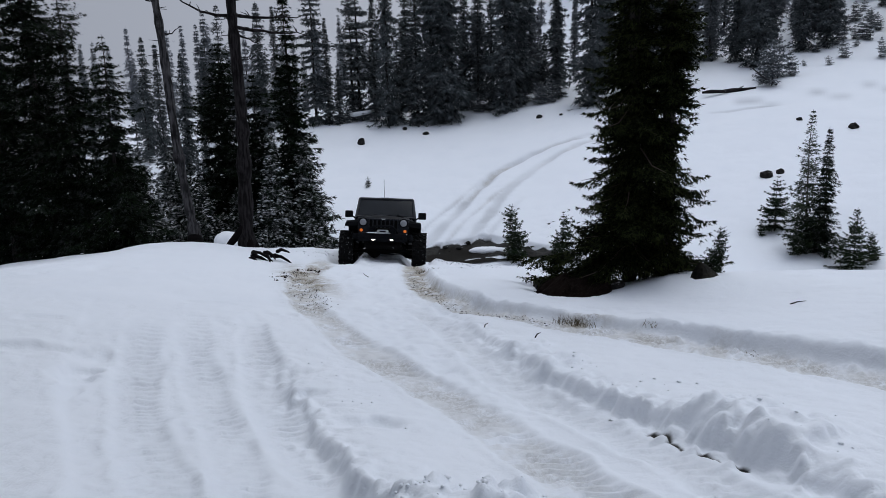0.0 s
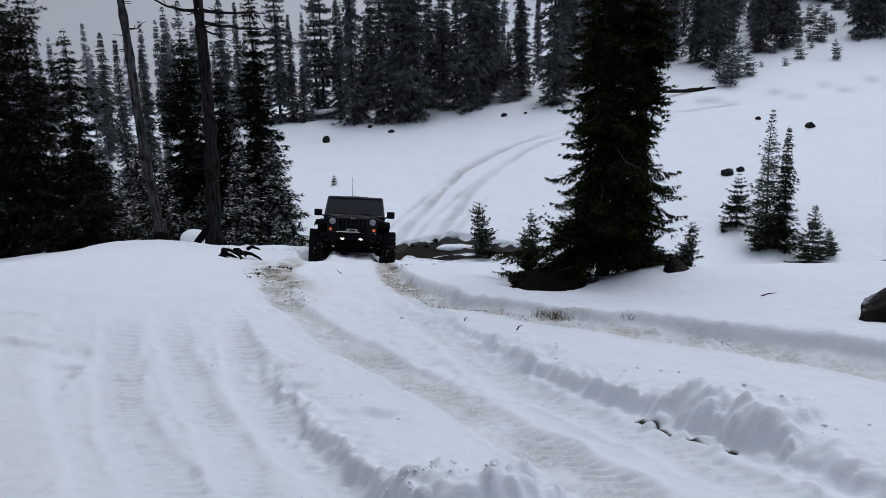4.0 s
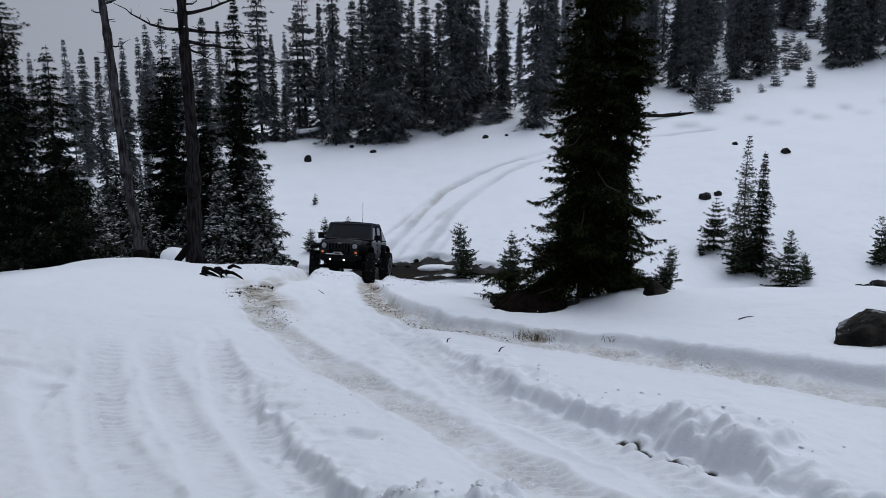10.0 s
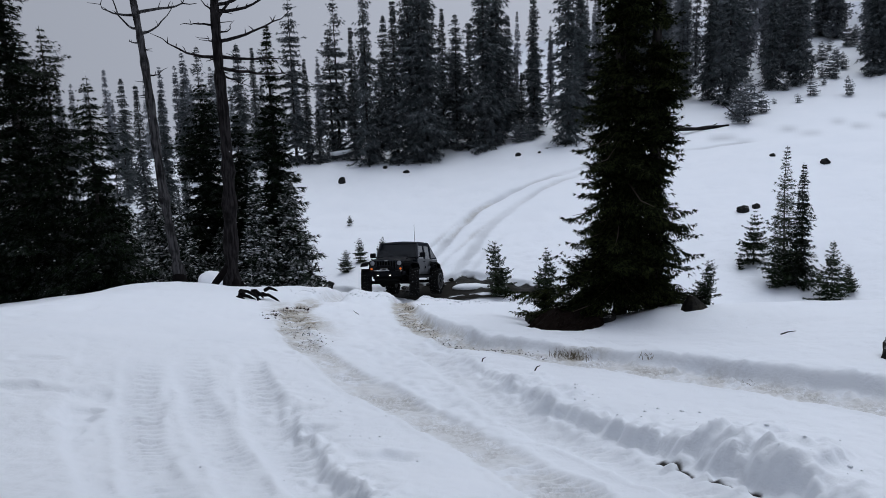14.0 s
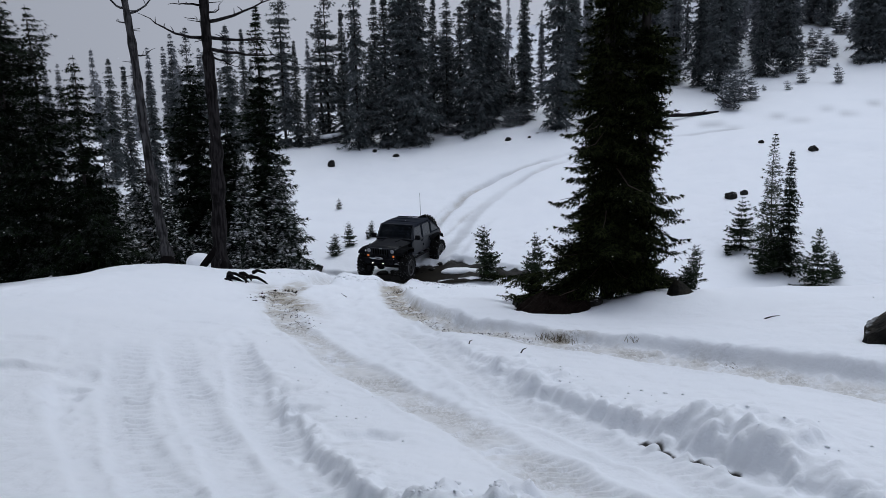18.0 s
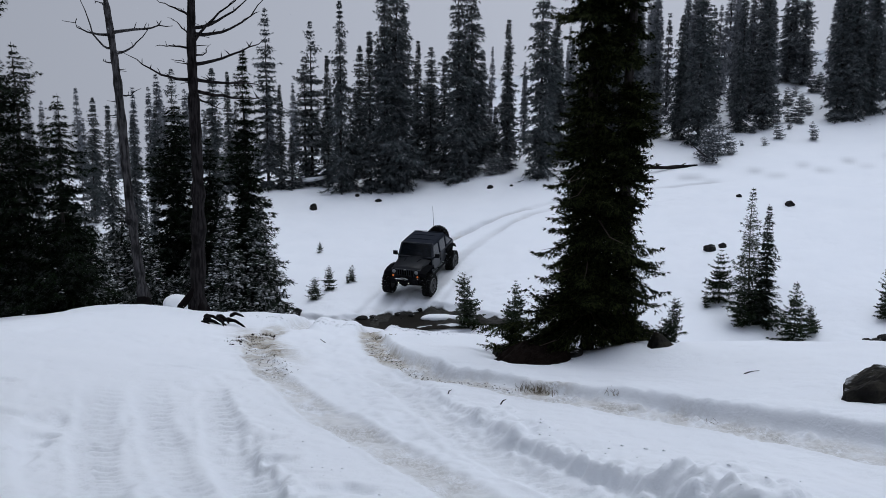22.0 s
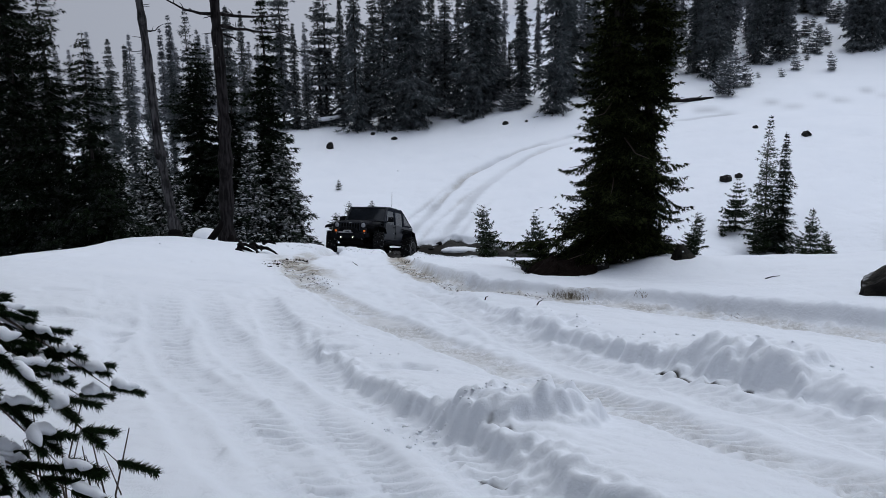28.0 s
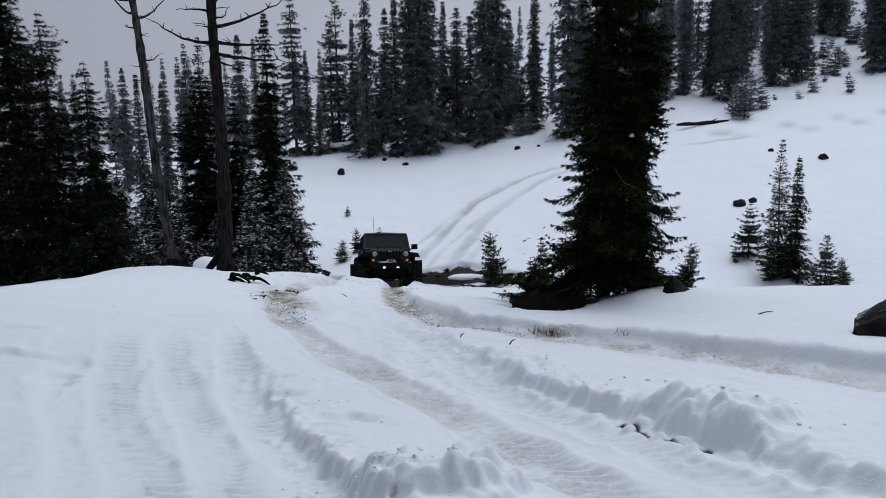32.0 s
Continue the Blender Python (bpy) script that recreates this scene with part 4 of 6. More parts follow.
# trees down the valley behind the dead trunks
VALLEY = [(-17.1, 44.0, 6.7), (-13.4, 36.0, 7.5), (-16.5, 42.0, 4.9), (-13.6, 40.0, 6.3), (-14.3, 46.0, 5.7), (-13.0, 45.0, 7.9), (-10.0, 42.0, 8.2), (-10.5, 48.0, 7.4), (-12.1, 38.0, 4.6), (-15.5, 38.0, 4.8), (-18.6, 40.0, 5.2), (-11.2, 34.0, 3.2), (-9.3, 37.0, 3.0), (-12.4, 32.0, 2.6), (-14.8, 34.0, 3.2), (-8.8, 44.0, 4.5)]
for x, y, h in VALLEY:
    ob = copy_thing(kinds[rnd.choice((0, 0, 3, 3, 4))], spot(x, y, -0.2, rnd.uniform(0, 360)))
    ob.scale = (h / 10 * 0.95, h / 10 * 0.95, h / 10)
# farther trees, the haze put into their whitened needle colour
hazy = [conifer("fir_tree", 80 + k, 10.0, r, 44, 5, 0.46, m, "distant fir with needles paled to imitate the haze of snowfall", wide=0.40, trunk=0.012, start=0.02, droop=0.6, power=0.85, core=0.4, gap=0.12, group="distant firs") for k, (r, m) in enumerate(((1.25, M_FARTHER), (1.0, M_FARTHER), (1.25, M_FARTHEST), (1.0, M_FARTHEST)))]
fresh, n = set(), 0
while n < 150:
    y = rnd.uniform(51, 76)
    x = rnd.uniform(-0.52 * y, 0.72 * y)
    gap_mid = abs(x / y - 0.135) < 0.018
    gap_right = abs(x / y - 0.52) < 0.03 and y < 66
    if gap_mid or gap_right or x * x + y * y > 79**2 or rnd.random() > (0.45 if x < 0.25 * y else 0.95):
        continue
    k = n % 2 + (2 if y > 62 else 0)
    m = spot(x, y, -0.2, rnd.uniform(0, 360))
    ob = copy_thing(hazy[k], m) if k in fresh else hazy[k]
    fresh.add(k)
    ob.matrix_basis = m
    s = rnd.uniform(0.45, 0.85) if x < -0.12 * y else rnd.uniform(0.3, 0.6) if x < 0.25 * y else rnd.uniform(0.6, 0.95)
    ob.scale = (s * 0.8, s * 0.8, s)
    n += 1

# young pines: x, y, height
YOUNG = [(2.62, 27.0, 2.05), (4.35, 26.0, 1.9), (12.2, 24.3, 4.9), (12.9, 24.7, 4.1), (11.8, 26.2, 2.0), (13.0, 22.9, 2.0), (13.75, 23.3, 0.95), (11.3, 26.1, 0.6), (11.95, 24.5, 1.5), (-3.3, 30.1, 1.0), (-2.8, 31.1, 1.05), (-1.9, 32.0, 0.75), (-2.1, 31.8, 0.35), (-3.7, 35.9, 0.55), (16.4, 23.6, 1.7), (17.6, 23.2, 1.4), (18.4, 22.8, 1.0), (18.9, 22.9, 1.15), (19.4, 22.7, 0.75), (17.9, 22.9, 0.6), (20.3, 22.2, 0.9), (4.22, 11.00, 0.75), (1.9, 11.95, 0.8)]
young = [conifer("young_pine", 100 + k, 2.0, r * 0.82, 17, 7, 0.10, M_PINE, "small young pine standing in the snow", wide=0.55, fill=2.3, trunk=0.013, snow=s, start=0.05, droop=0.12, rise=0.5, core=0.8, gap=0.30, ragged=0.35, lobes=2.2, tip=1.6, shape=[(0, 0.55), (0.15, 0.95), (0.4, 0.9), (0.6, 0.62), (0.8, 0.48), (0.93, 0.3), (1, 0.08)], group="young pines") for k, (r, s) in enumerate(((0.80, 0.02), (0.68, 0.01), (0.74, 0.04)))]
airy = conifer("young_pine", 110, 4.7, 0.66, 60, 7, 0.13, M_PINE, "slim young pine with upswept branches in the snow", wide=0.38, trunk=0.010, start=0.04, droop=-0.45, power=0.75, rise=0.4, core=0.15, gap=0.28, group="young pines")
fuller = conifer("young_pine", 111, 4.1, 0.62, 60, 9, 0.12, M_FIR, "slim dark young fir in the snow", wide=0.42, trunk=0.010, start=0.02, droop=0.4, power=0.9, core=0.5, gap=0.15, group="young pines")
put(airy, 12.15, 24.6)
put(fuller, 12.65, 24.4)
seen_kinds = set()
for k, (x, y, h) in enumerate(YOUNG):
    if k in (2, 3):
        continue
    j = k % 3
    ob = young[j] if j not in seen_kinds else copy_thing(young[j], Matrix())
    seen_kinds.add(j)
    ob.matrix_basis = spot(x, y, -0.03, rnd.uniform(0, 360))
    ob.scale = (h / 2 * 0.85, h / 2 * 0.85, h / 2)
# saplings up the right-hand hillside, in needles paled for haze
pale = conifer("young_pine", 104, 2.0, 0.6, 15, 6, 0.14, M_MISTY, "small frosted pine on the hillside, paled further for haze", wide=0.42, fill=2.0, trunk=0.013, snow=0.10, start=0.05, droop=0.1, rise=0.5, core=0.6, gap=0.3, ragged=0.4, lobes=2.2, tip=1.6, shape=OPEN, group="hillside saplings")
pale.matrix_basis = spot(17.7, 43.4, -0.03)
SAPLINGS = [(18.6, 45.0, 2.4), (17.9, 44.7, 1.7), (19.4, 45.3, 1.4), (18.2, 45.4, 2.0), (23.1, 47.3, 1.1), (24.6, 45.9, 1.2), (21.9, 46.3, 0.6), (25.9, 50.6, 1.8), (25.9, 54.1, 1.7), (27.4, 55.8, 0.9), (27.4, 52.4, 1.2), (5.5, 46.7, 1.1), (20.8, 47.0, 0.4), (24.7, 49.1, 0.6)]
for k in range(48):
    y = rnd.uniform(49, 68)
    x = y * rnd.uniform(0.43, 0.58) if k % 3 else rnd.uniform(-7, 9)
    SAPLINGS.append((x, y if k % 3 else rnd.uniform(46.5, 49), rnd.uniform(0.5, 1.7)))
for k, (x, y, h) in enumerate(SAPLINGS):
    ob = copy_thing(pale, spot(x, y, -0.03, rnd.uniform(0, 360)))
    ob.scale = (h / 2 * rnd.uniform(0.8, 1.1), h / 2 * rnd.uniform(0.8, 1.1), h / 2)


# ---- the off-road car ----
M_PAINT = plain("black_paint", (0.007, 0.009, 0.014), 0.38, vary=0.3, scale=3, gloss=0.26)
M_TRIM = plain("black_plastic", (0.006, 0.0065, 0.008), 0.8, vary=0.3, scale=12, gloss=0.06)
M_TOP = plain("black_canvas", (0.016, 0.019, 0.027), 0.95, vary=0.25, scale=6, bump=0.4, gloss=0.06)


def snowy_rubber():
    """Black tyre rubber with snow packed between the lugs."""
    m, n, l, b = nodes_of("tyre_rubber")
    black = mix_colour(n, l, noise_at(n, l, 10), (0.005, 0.005, 0.005), (0.010, 0.010, 0.010))
    packed = ramp_of(n, l, noise_at(n, l, 16, 5, 0.7), 0.60, 0.68)
    l.new(mix_colour(n, l, times(n, l, packed, 0.6), black, (0.55, 0.57, 0.60)), b.inputs["Base Color"])
    b.inputs["Roughness"].default_value, b.inputs["Specular IOR Level"].default_value = 0.9, 0.06
    return m


M_RUBBER = snowy_rubber()
M_RIM = plain("dark_wheel_alloy", (0.022, 0.022, 0.025), 0.45, 0.6, vary=0.3)
M_STEEL = plain("bare_steel", (0.16, 0.16, 0.17), 0.5, 0.8, vary=0.2)
M_IRON = plain("dirty_underbody", (0.004, 0.004, 0.004), 0.95, vary=0.5, scale=5, gloss=0.06)
M_LENS = plain("headlamp_glass", (0.22, 0.23, 0.25), 0.15, vary=0.15, coat=0.6)
M_FOG = plain("lit_fog_lamp", (0.9, 0.9, 0.85), 0.2, emit=((1.0, 0.95, 0.86), 5.0))
M_TURN = plain("lit_turn_lamp", (0.7, 0.2, 0.03), 0.3, emit=((1.0, 0.20, 0.03), 0.4))
M_RED = plain("tail_lamp", (0.20, 0.01, 0.01), 0.3)
M_PLATE = plain("winch_plate", (0.42, 0.43, 0.44), 0.5, 0.3, vary=0.2)
M_SEAT = plain("dark_cabin", (0.012, 0.012, 0.012), 0.9, gloss=0.06)


def glass_mat():
    m, n, l, b = nodes_of("tinted_glass")
    b.inputs["Base Color"].default_value = (0.012, 0.015, 0.020, 1)
    b.inputs["Roughness"].default_value = 0.06
    b.inputs["Transmission Weight"].default_value = 0.35
    b.inputs["IOR"].default_value = 1.4
    b.inputs["Specular IOR Level"].default_value = 0.45
    return m


M_GLASS = glass_mat()


def box(bm, size, at, turn=(0, 0, 0), bevel=0.0):
    m = pose(*at, *turn) @ Matrix.Diagonal((*size, 1))
    made = bmesh.ops.create_cube(bm, size=1.0, matrix=m)["verts"]
    if bevel:
        edges = {e for v in made for e in v.link_edges}
        bmesh.ops.bevel(bm, geom=list(edges), offset=bevel, segments=2, affect="EDGES", profile=0.6)
    return made


def rod(bm, a, b, r, sides=10):
    tube(bm, [a, [(p + q) / 2 for p, q in zip(a, b)], b], [r, r, r], sides)


def disc(bm, at, r, thick, axis="Y", sides=20, inner=0.0):
    turn = {"X": (0, 90, 0), "Y": (90, 0, 0), "Z": (0, 0, 0)}[axis]
    bmesh.ops.create_cone(bm, cap_ends=True, segments=sides, radius1=r, radius2=r, depth=thick, matrix=pose(*at, *turn))


def slab(bm, outline, half0, half1=None, bevel=0.0):
    """A side outline (y, z) drawn across the car; half0 its half width at its lowest, half1 at its highest point."""
    half1 = half0 if half1 is None else half1
    zs = [z for _, z in outline]
    lo, hi = min(zs), max(zs)
    sides = []
    for s in (-1, 1):
        sides.append([bm.verts.new((s * (half0 + (half1 - half0) * (z - lo) / (hi - lo + 1e-9)), y, z)) for y, z in outline])
    n = len(outline)
    faces = [bm.faces.new(sides[0]), bm.faces.new(sides[1][::-1])]
    for k in range(n):
        faces.append(bm.faces.new((sides[0][k], sides[1][k], sides[1][(k + 1) % n], sides[0][(k + 1) % n])))
    if bevel:
        edges = {e for f in faces for e in f.edges}
        bmesh.ops.bevel(bm, geom=list(edges), offset=bevel, segments=2, affect="EDGES", profile=0.6)


def sheet(bm, outline, x, thick):
    """A side panel: outline of (x shift, y, z), thick towards the car's middle."""
    s = 1 if x > 0 else -1
    a = [bm.verts.new((x + s * dx, y, z)) for dx, y, z in outline]
    b = [bm.verts.new((x + s * dx - s * thick, y, z)) for dx, y, z in outline]
    n = len(a)
    bm.faces.new(a)
    bm.faces.new(b[::-1])
    for k in range(n):
        bm.faces.new((a[k], b[k], b[(k + 1) % n], a[(k + 1) % n]))


TYRE_R = 0.48


def make_wheel(name, parent, side):
    """A knobbly off-road wheel turning about its own x axis; side: where its face looks."""
    bm = bmesh.new()
    prof = [(-0.155, 0.27), (-0.165, 0.36), (-0.15, 0.435), (-0.12, 0.455), (0.12, 0.455), (0.15, 0.435), (0.165, 0.36), (0.155, 0.27)]
    seg = 40
    rings = [[bm.verts.new((x, r * math.cos(k * math.tau / seg), r * math.sin(k * math.tau / seg))) for x, r in prof] for k in range(seg)]
    for k in range(seg):
        a, b = rings[k], rings[(k + 1) % seg]
        for j in range(len(prof) - 1):
            bm.faces.new((a[j], a[j + 1], b[j + 1], b[j]))
    lugs = 24
    for k in range(lugs):
        for x, w, off in ((-0.118, 0.10, 0), (0.118, 0.10, 0.5), (-0.035, 0.055, 0.45), (0.035, 0.055, 0.95)):
            t = (k + off) * math.tau / lugs
            m = Matrix.Rotation(t, 4, "X") @ pose(x, 0, 0.464, 0, 0, 18 if x > 0 else -18) @ Matrix.Diagonal((w, 0.068, 0.034, 1))
            bmesh.ops.create_cube(bm, size=1.0, matrix=m)
        t = (k + 0.25) * math.tau / lugs
        for s in (-1, 1):
            bmesh.ops.create_cube(bm, size=1.0, matrix=Matrix.Rotation(t, 4, "X") @ pose(s * 0.16, 0, 0.425) @ Matrix.Diagonal((0.02, 0.05, 0.05, 1)))
    wheel = part(name, bm, M_RUBBER, parent, "knobbly black off-road tyre with packed snow")
    bm = bmesh.new()
    for x, r, t in ((0.0, 0.272, 0.26), (side * 0.10, 0.275, 0.03)):
        disc(bm, (x, 0, 0), r, t, "X", 28)
    part("rim", bm, M_RIM, wheel)
    bm = bmesh.new()
    ring = [(side * 0.152, 0.29 * math.cos(k * math.tau / 28), 0.29 * math.sin(k * math.tau / 28)) for k in range(29)]
    tube(bm, ring, [0.016] * 29, 6)
    part("bead_ring", bm, M_STEEL, wheel, "scuffed metal bead ring")
    for k in range(8):
        bm = bmesh.new()
        m = Matrix.Rotation(k * math.tau / 8, 4, "X") @ pose(side * 0.135, 0, 0.16) @ Matrix.Diagonal((0.035, 0.062, 0.21, 1))
        bmesh.ops.create_cube(bm, size=1.0, matrix=m)
        part("spoke", bm, M_RIM, wheel)
    bm = bmesh.new()
    disc(bm, (side * 0.14, 0, 0), 0.062, 0.06, "X", 16)
    part("hub_cap", bm, M_TRIM, wheel)
    return wheel


def build_car():
    car = thing("off_road_car", Matrix(), "black lifted four-door off-road car with a canvas top and huge tyres", "car")
    # frame and running gear
    bm = bmesh.new()
    for s in (-1, 1):
        box(bm, (0.09, 4.05, 0.13), (s * 0.40, -0.02, 0.68), bevel=0.01)
    for y in (1.8, 0.9, -0.2, -1.0, -1.95):
        box(bm, (0.8, 0.10, 0.09), (0, y, 0.67))
    part("chassis", bm, M_IRON, car)
    for y in (1.475, -1.475):
        bm = bmesh.new()
        rod(bm, (-0.78, y, 0.48), (0.78, y, 0.48), 0.055)
        bmesh.ops.create_icosphere(bm, subdivisions=2, radius=0.17, matrix=pose(0.22 if y > 0 else 0.05, y, 0.48))
        part("axle", bm, M_IRON, car, smooth=True)
        for s in (-1, 1):
            bm = bmesh.new()
            pts = [(s * 0.52 + 0.06 * math.cos(a * 0.9), y + 0.06 * math.sin(a * 0.9), 0.52 + a * 0.011) for a in range(30)]
            tube(bm, pts, [0.011] * 30, 5)
            part("coil_spring", bm, M_IRON, car)
            bm = bmesh.new()
            rod(bm, (s * 0.60, y - 0.12, 0.45), (s * 0.52, y - 0.05, 0.98), 0.03)
            part("shock_absorber", bm, M_IRON, car)
    bm = bmesh.new()
    rod(bm, (-0.72, 1.66, 0.50), (0.72, 1.66, 0.50), 0.022)
    part("tie_rod", bm, M_IRON, car)
    bm = bmesh.new()
    box(bm, (0.62, 1.9, 0.10), (0, 0.2, 0.60), bevel=0.03)
    part("skid_plate", bm, M_IRON, car)
    # body
    bm = bmesh.new()
    slab(bm, [(0.76, 0.74), (0.76, 1.30), (-2.05, 1.30), (-2.06, 0.98), (-1.98, 0.86), (-1.92, 1.10), (-1.06, 1.10), (-0.94, 0.74)], 0.75, 0.765, 0.015)
    part("tub", bm, M_PAINT, car)
    bm = bmesh.new()
    slab(bm, [(1.86, 0.86), (1.86, 1.22), (0.76, 1.27), (0.76, 0.80), (1.0, 0.80), (1.05, 1.02), (1.86, 1.02)], 0.56, 0.62, 0.01)
    part("engine_bay", bm, M_PAINT, car)
    bm = bmesh.new()
    rows = [(0.74, 0.735, 1.335), (1.0, 0.71, 1.332), (1.4, 0.66, 1.315), (1.72, 0.615, 1.29), (1.86, 0.59, 1.255), (1.88, 0.58, 1.20)]
    grid = []
    for y, w, z in rows:
        cut = [(-1, -0.075), (-0.94, -0.02), (-0.55, 0.012), (-0.42, 0.032), (0, 0.042), (0.42, 0.032), (0.55, 0.012), (0.94, -0.02), (1, -0.075)]
        grid.append([bm.verts.new((w * a, y, z + d)) for a, d in cut])
    for a, b in zip(grid[:-1], grid[1:]):
        for k in range(8):
            bm.faces.new((a[k], a[k + 1], b[k + 1], b[k]))
    bmesh.ops.solidify(bm, geom=bm.faces[:], thickness=0.03)
    part("hood", bm, M_PAINT, car, smooth=True)
    for s in (-1, 1):
        bm = bmesh.new()
        box(bm, (0.03, 0.09, 0.035), (s * 0.64, 1.55, 1.285), bevel=0.006)
        part("hood_latch", bm, M_TRIM, car)
        bm = bmesh.new()
        box(bm, (0.05, 0.32, 0.014), (s * 0.30, 1.10, 1.362), (0, 0, s * 8), 0.004)
        part("hood_vent", bm, M_TRIM, car)
    bm = bmesh.new()
    box(bm, (1.46, 0.16, 0.05), (0, 0.74, 1.335), (8, 0, 0), 0.012)
    part("cowl", bm, M_TRIM, car)
    # grille
    bm = bmesh.new()
    slab(bm, [(1.87, 0.84), (1.885, 1.245), (1.925, 1.235), (1.91, 0.85)], 0.60, 0.60, 0.008)
    grille = part("grille", bm, M_PAINT, car)
    for k in range(7):
        bm = bmesh.new()
        box(bm, (0.062, 0.02, 0.27), ((k - 3) * 0.098, 1.918, 1.085), (2, 0, 0), 0.008)
        part("grille_slot", bm, M_IRON, grille)
    for k in range(8):
        bm = bmesh.new()
        box(bm, (0.020, 0.03, 0.28), ((k - 3.5) * 0.098, 1.928, 1.085), (2, 0, 0), 0.005)
        part("grille_bar", bm, M_PAINT, grille)
    bm = bmesh.new()
    box(bm, (0.12, 0.008, 0.03), (0, 1.926, 1.222), bevel=0.003)
    part("badge", bm, M_PLATE, grille, "small pale badge")
    for s in (-1, 1):
        bm = bmesh.new()
        disc(bm, (s * 0.48, 1.925, 1.14), 0.108, 0.035, "Y", 24)
        lamp = part("headlight", bm, M_TRIM, car)
        bm = bmesh.new()
        bmesh.ops.create_uvsphere(bm, u_segments=20, v_segments=10, radius=0.09, matrix=pose(s * 0.48, 1.925, 1.14) @ Matrix.Diagonal((1, 0.45, 1, 1)))
        part("lens", bm, M_LENS, lamp, "clear unlit headlamp glass", True)
        bm = bmesh.new()
        disc(bm, (s * 0.52, 1.925, 0.95), 0.036, 0.03, "Y", 18)
        part("turn_signal", bm, M_TURN, car, "glowing amber turn signal")
    # flat fenders
    for s in (-1, 1):
        for y0, y1, tag in ((0.95, 1.98, "front_fender"), (-1.98, -0.98, "rear_fender")):
            bm = bmesh.new()
            inner = 0.60 if y0 > 0 else 0.75
            mid = (y0 + y1) / 2
            cut = [(y0 - 0.12, 0.93), (y0, 1.13), (mid - 0.2, 1.185), (mid + 0.25, 1.185), (y1, 1.12), (y1 + 0.07, 1.02)]
            top = [(bm.verts.new((s * inner, y, z + 0.03)), bm.verts.new((s * 0.885, y, z)), bm.verts.new((s * 0.905, y, z - 0.05))) for y, z in cut]
            for a, b in zip(top[:-1], top[1:]):
                bm.faces.new((a[0], a[1], b[1], b[0]))
                bm.faces.new((a[1], a[2], b[2], b[1]))
            bmesh.ops.solidify(bm, geom=bm.faces[:], thickness=0.022)
            part(tag, bm, M_TRIM, car)
        bm = bmesh.new()
        box(bm, (0.12, 0.10, 0.05), (s * 0.78, 1.93, 1.10), bevel=0.01)
        part("side_marker", bm, M_TRIM, car)
        bm = bmesh.new()
        rod(bm, (s * 0.80, 0.78, 0.66), (s * 0.80, -0.82, 0.66), 0.045)
        for y in (0.6, -0.1, -0.7):
            rod(bm, (s * 0.80, y, 0.66), (s * 0.42, y, 0.68), 0.03)
        part("rock_slider", bm, M_TRIM, car)
    # doors
    for s in (-1, 1):
        for y0, y1 in ((0.70, -0.22), (-0.25, -1.04)):
            bm = bmesh.new()
            lowy = y1 if y1 > -0.5 else y1 + 0.10
            sheet(bm, [(0.012, y0, 0.80), (0.022, y0, 1.29), (0.022, y1, 1.29), (0.016, y1, 1.06), (0.012, lowy, 0.80)], s * 0.757, 0.05)
            bmesh.ops.bevel(bm, geom=bm.edges[:], offset=0.012, segments=2, affect="EDGES")
            door = part("door", bm, M_PAINT, car, "dull black door")
            bm = bmesh.new()
            box(bm, (0.035, 0.15, 0.035), (s * 0.80, y1 + 0.12, 1.20), bevel=0.01)
            part("door_handle", bm, M_TRIM, door)
            bm = bmesh.new()
            box(bm, (0.03, 0.05, 0.09), (s * 0.785, y0 - 0.03, 1.0), bevel=0.006)
            part("hinge", bm, M_TRIM, door)
            # canvas window frame and pane
            ya = y0 - (0.04 if y0 > 0 else 0.02)
            yt = y0 - (0.27 if y0 > 0 else 0.02)
            bm = bmesh.new()
            for a, b in (((0.0, ya, 1.30), (-0.07, yt, 1.80)), ((-0.07, yt, 1.80), (-0.07, y1, 1.80)), ((-0.07, y1, 1.80), (0.0, y1, 1.30))):
                rod(bm, (s * (0.765 + a[0]), a[1], a[2]), (s * (0.765 + b[0]), b[1], b[2]), 0.026, 6)
            part("window_frame", bm, M_TOP, door)
            bm = bmesh.new()
            sheet(bm, [(0, ya, 1.30), (-0.07, yt, 1.80), (-0.07, y1, 1.80), (0, y1, 1.30)], s * 0.762, 0.008)
            pane = part("window_pane", bm, M_GLASS, door, "dark tinted side window")
            pane.visible_shadow = False
        bm = bmesh.new()
        box(bm, (0.20, 0.09, 0.17), (s * 0.93, 0.60, 1.44), bevel=0.025)
        mirror = part("side_mirror", bm, M_TRIM, car)
        bm = bmesh.new()
        rod(bm, (s * 0.76, 0.62, 1.34), (s * 0.86, 0.60, 1.40), 0.02, 6)
        part("mirror_arm", bm, M_TRIM, mirror)
        bm = bmesh.new()
        box(bm, (0.16, 0.006, 0.13), (s * 0.93, 0.552, 1.44))
        part("mirror_glass", bm, M_LENS, mirror)
    # windscreen
    bm = bmesh.new()
    for a, b in (((-0.735, 0.72, 1.36), (0.735, 0.72, 1.36)), ((-0.675, 0.43, 1.86), (0.675, 0.43, 1.86)), ((-0.735, 0.72, 1.36), (-0.675, 0.43, 1.86)), ((0.735, 0.72, 1.36), (0.675, 0.43, 1.86))):
        rod(bm, a, b, 0.036, 8)
    screen = part("windscreen_frame", bm, M_PAINT, car)
    bm = bmesh.new()
    quad = [(-0.71, 0.725, 1.37), (0.71, 0.725, 1.37), (0.655, 0.44, 1.85), (-0.655, 0.44, 1.85)]
    f = bm.faces.new([bm.verts.new(v) for v in quad])
    bmesh.ops.solidify(bm, geom=[f], thickness=0.008)
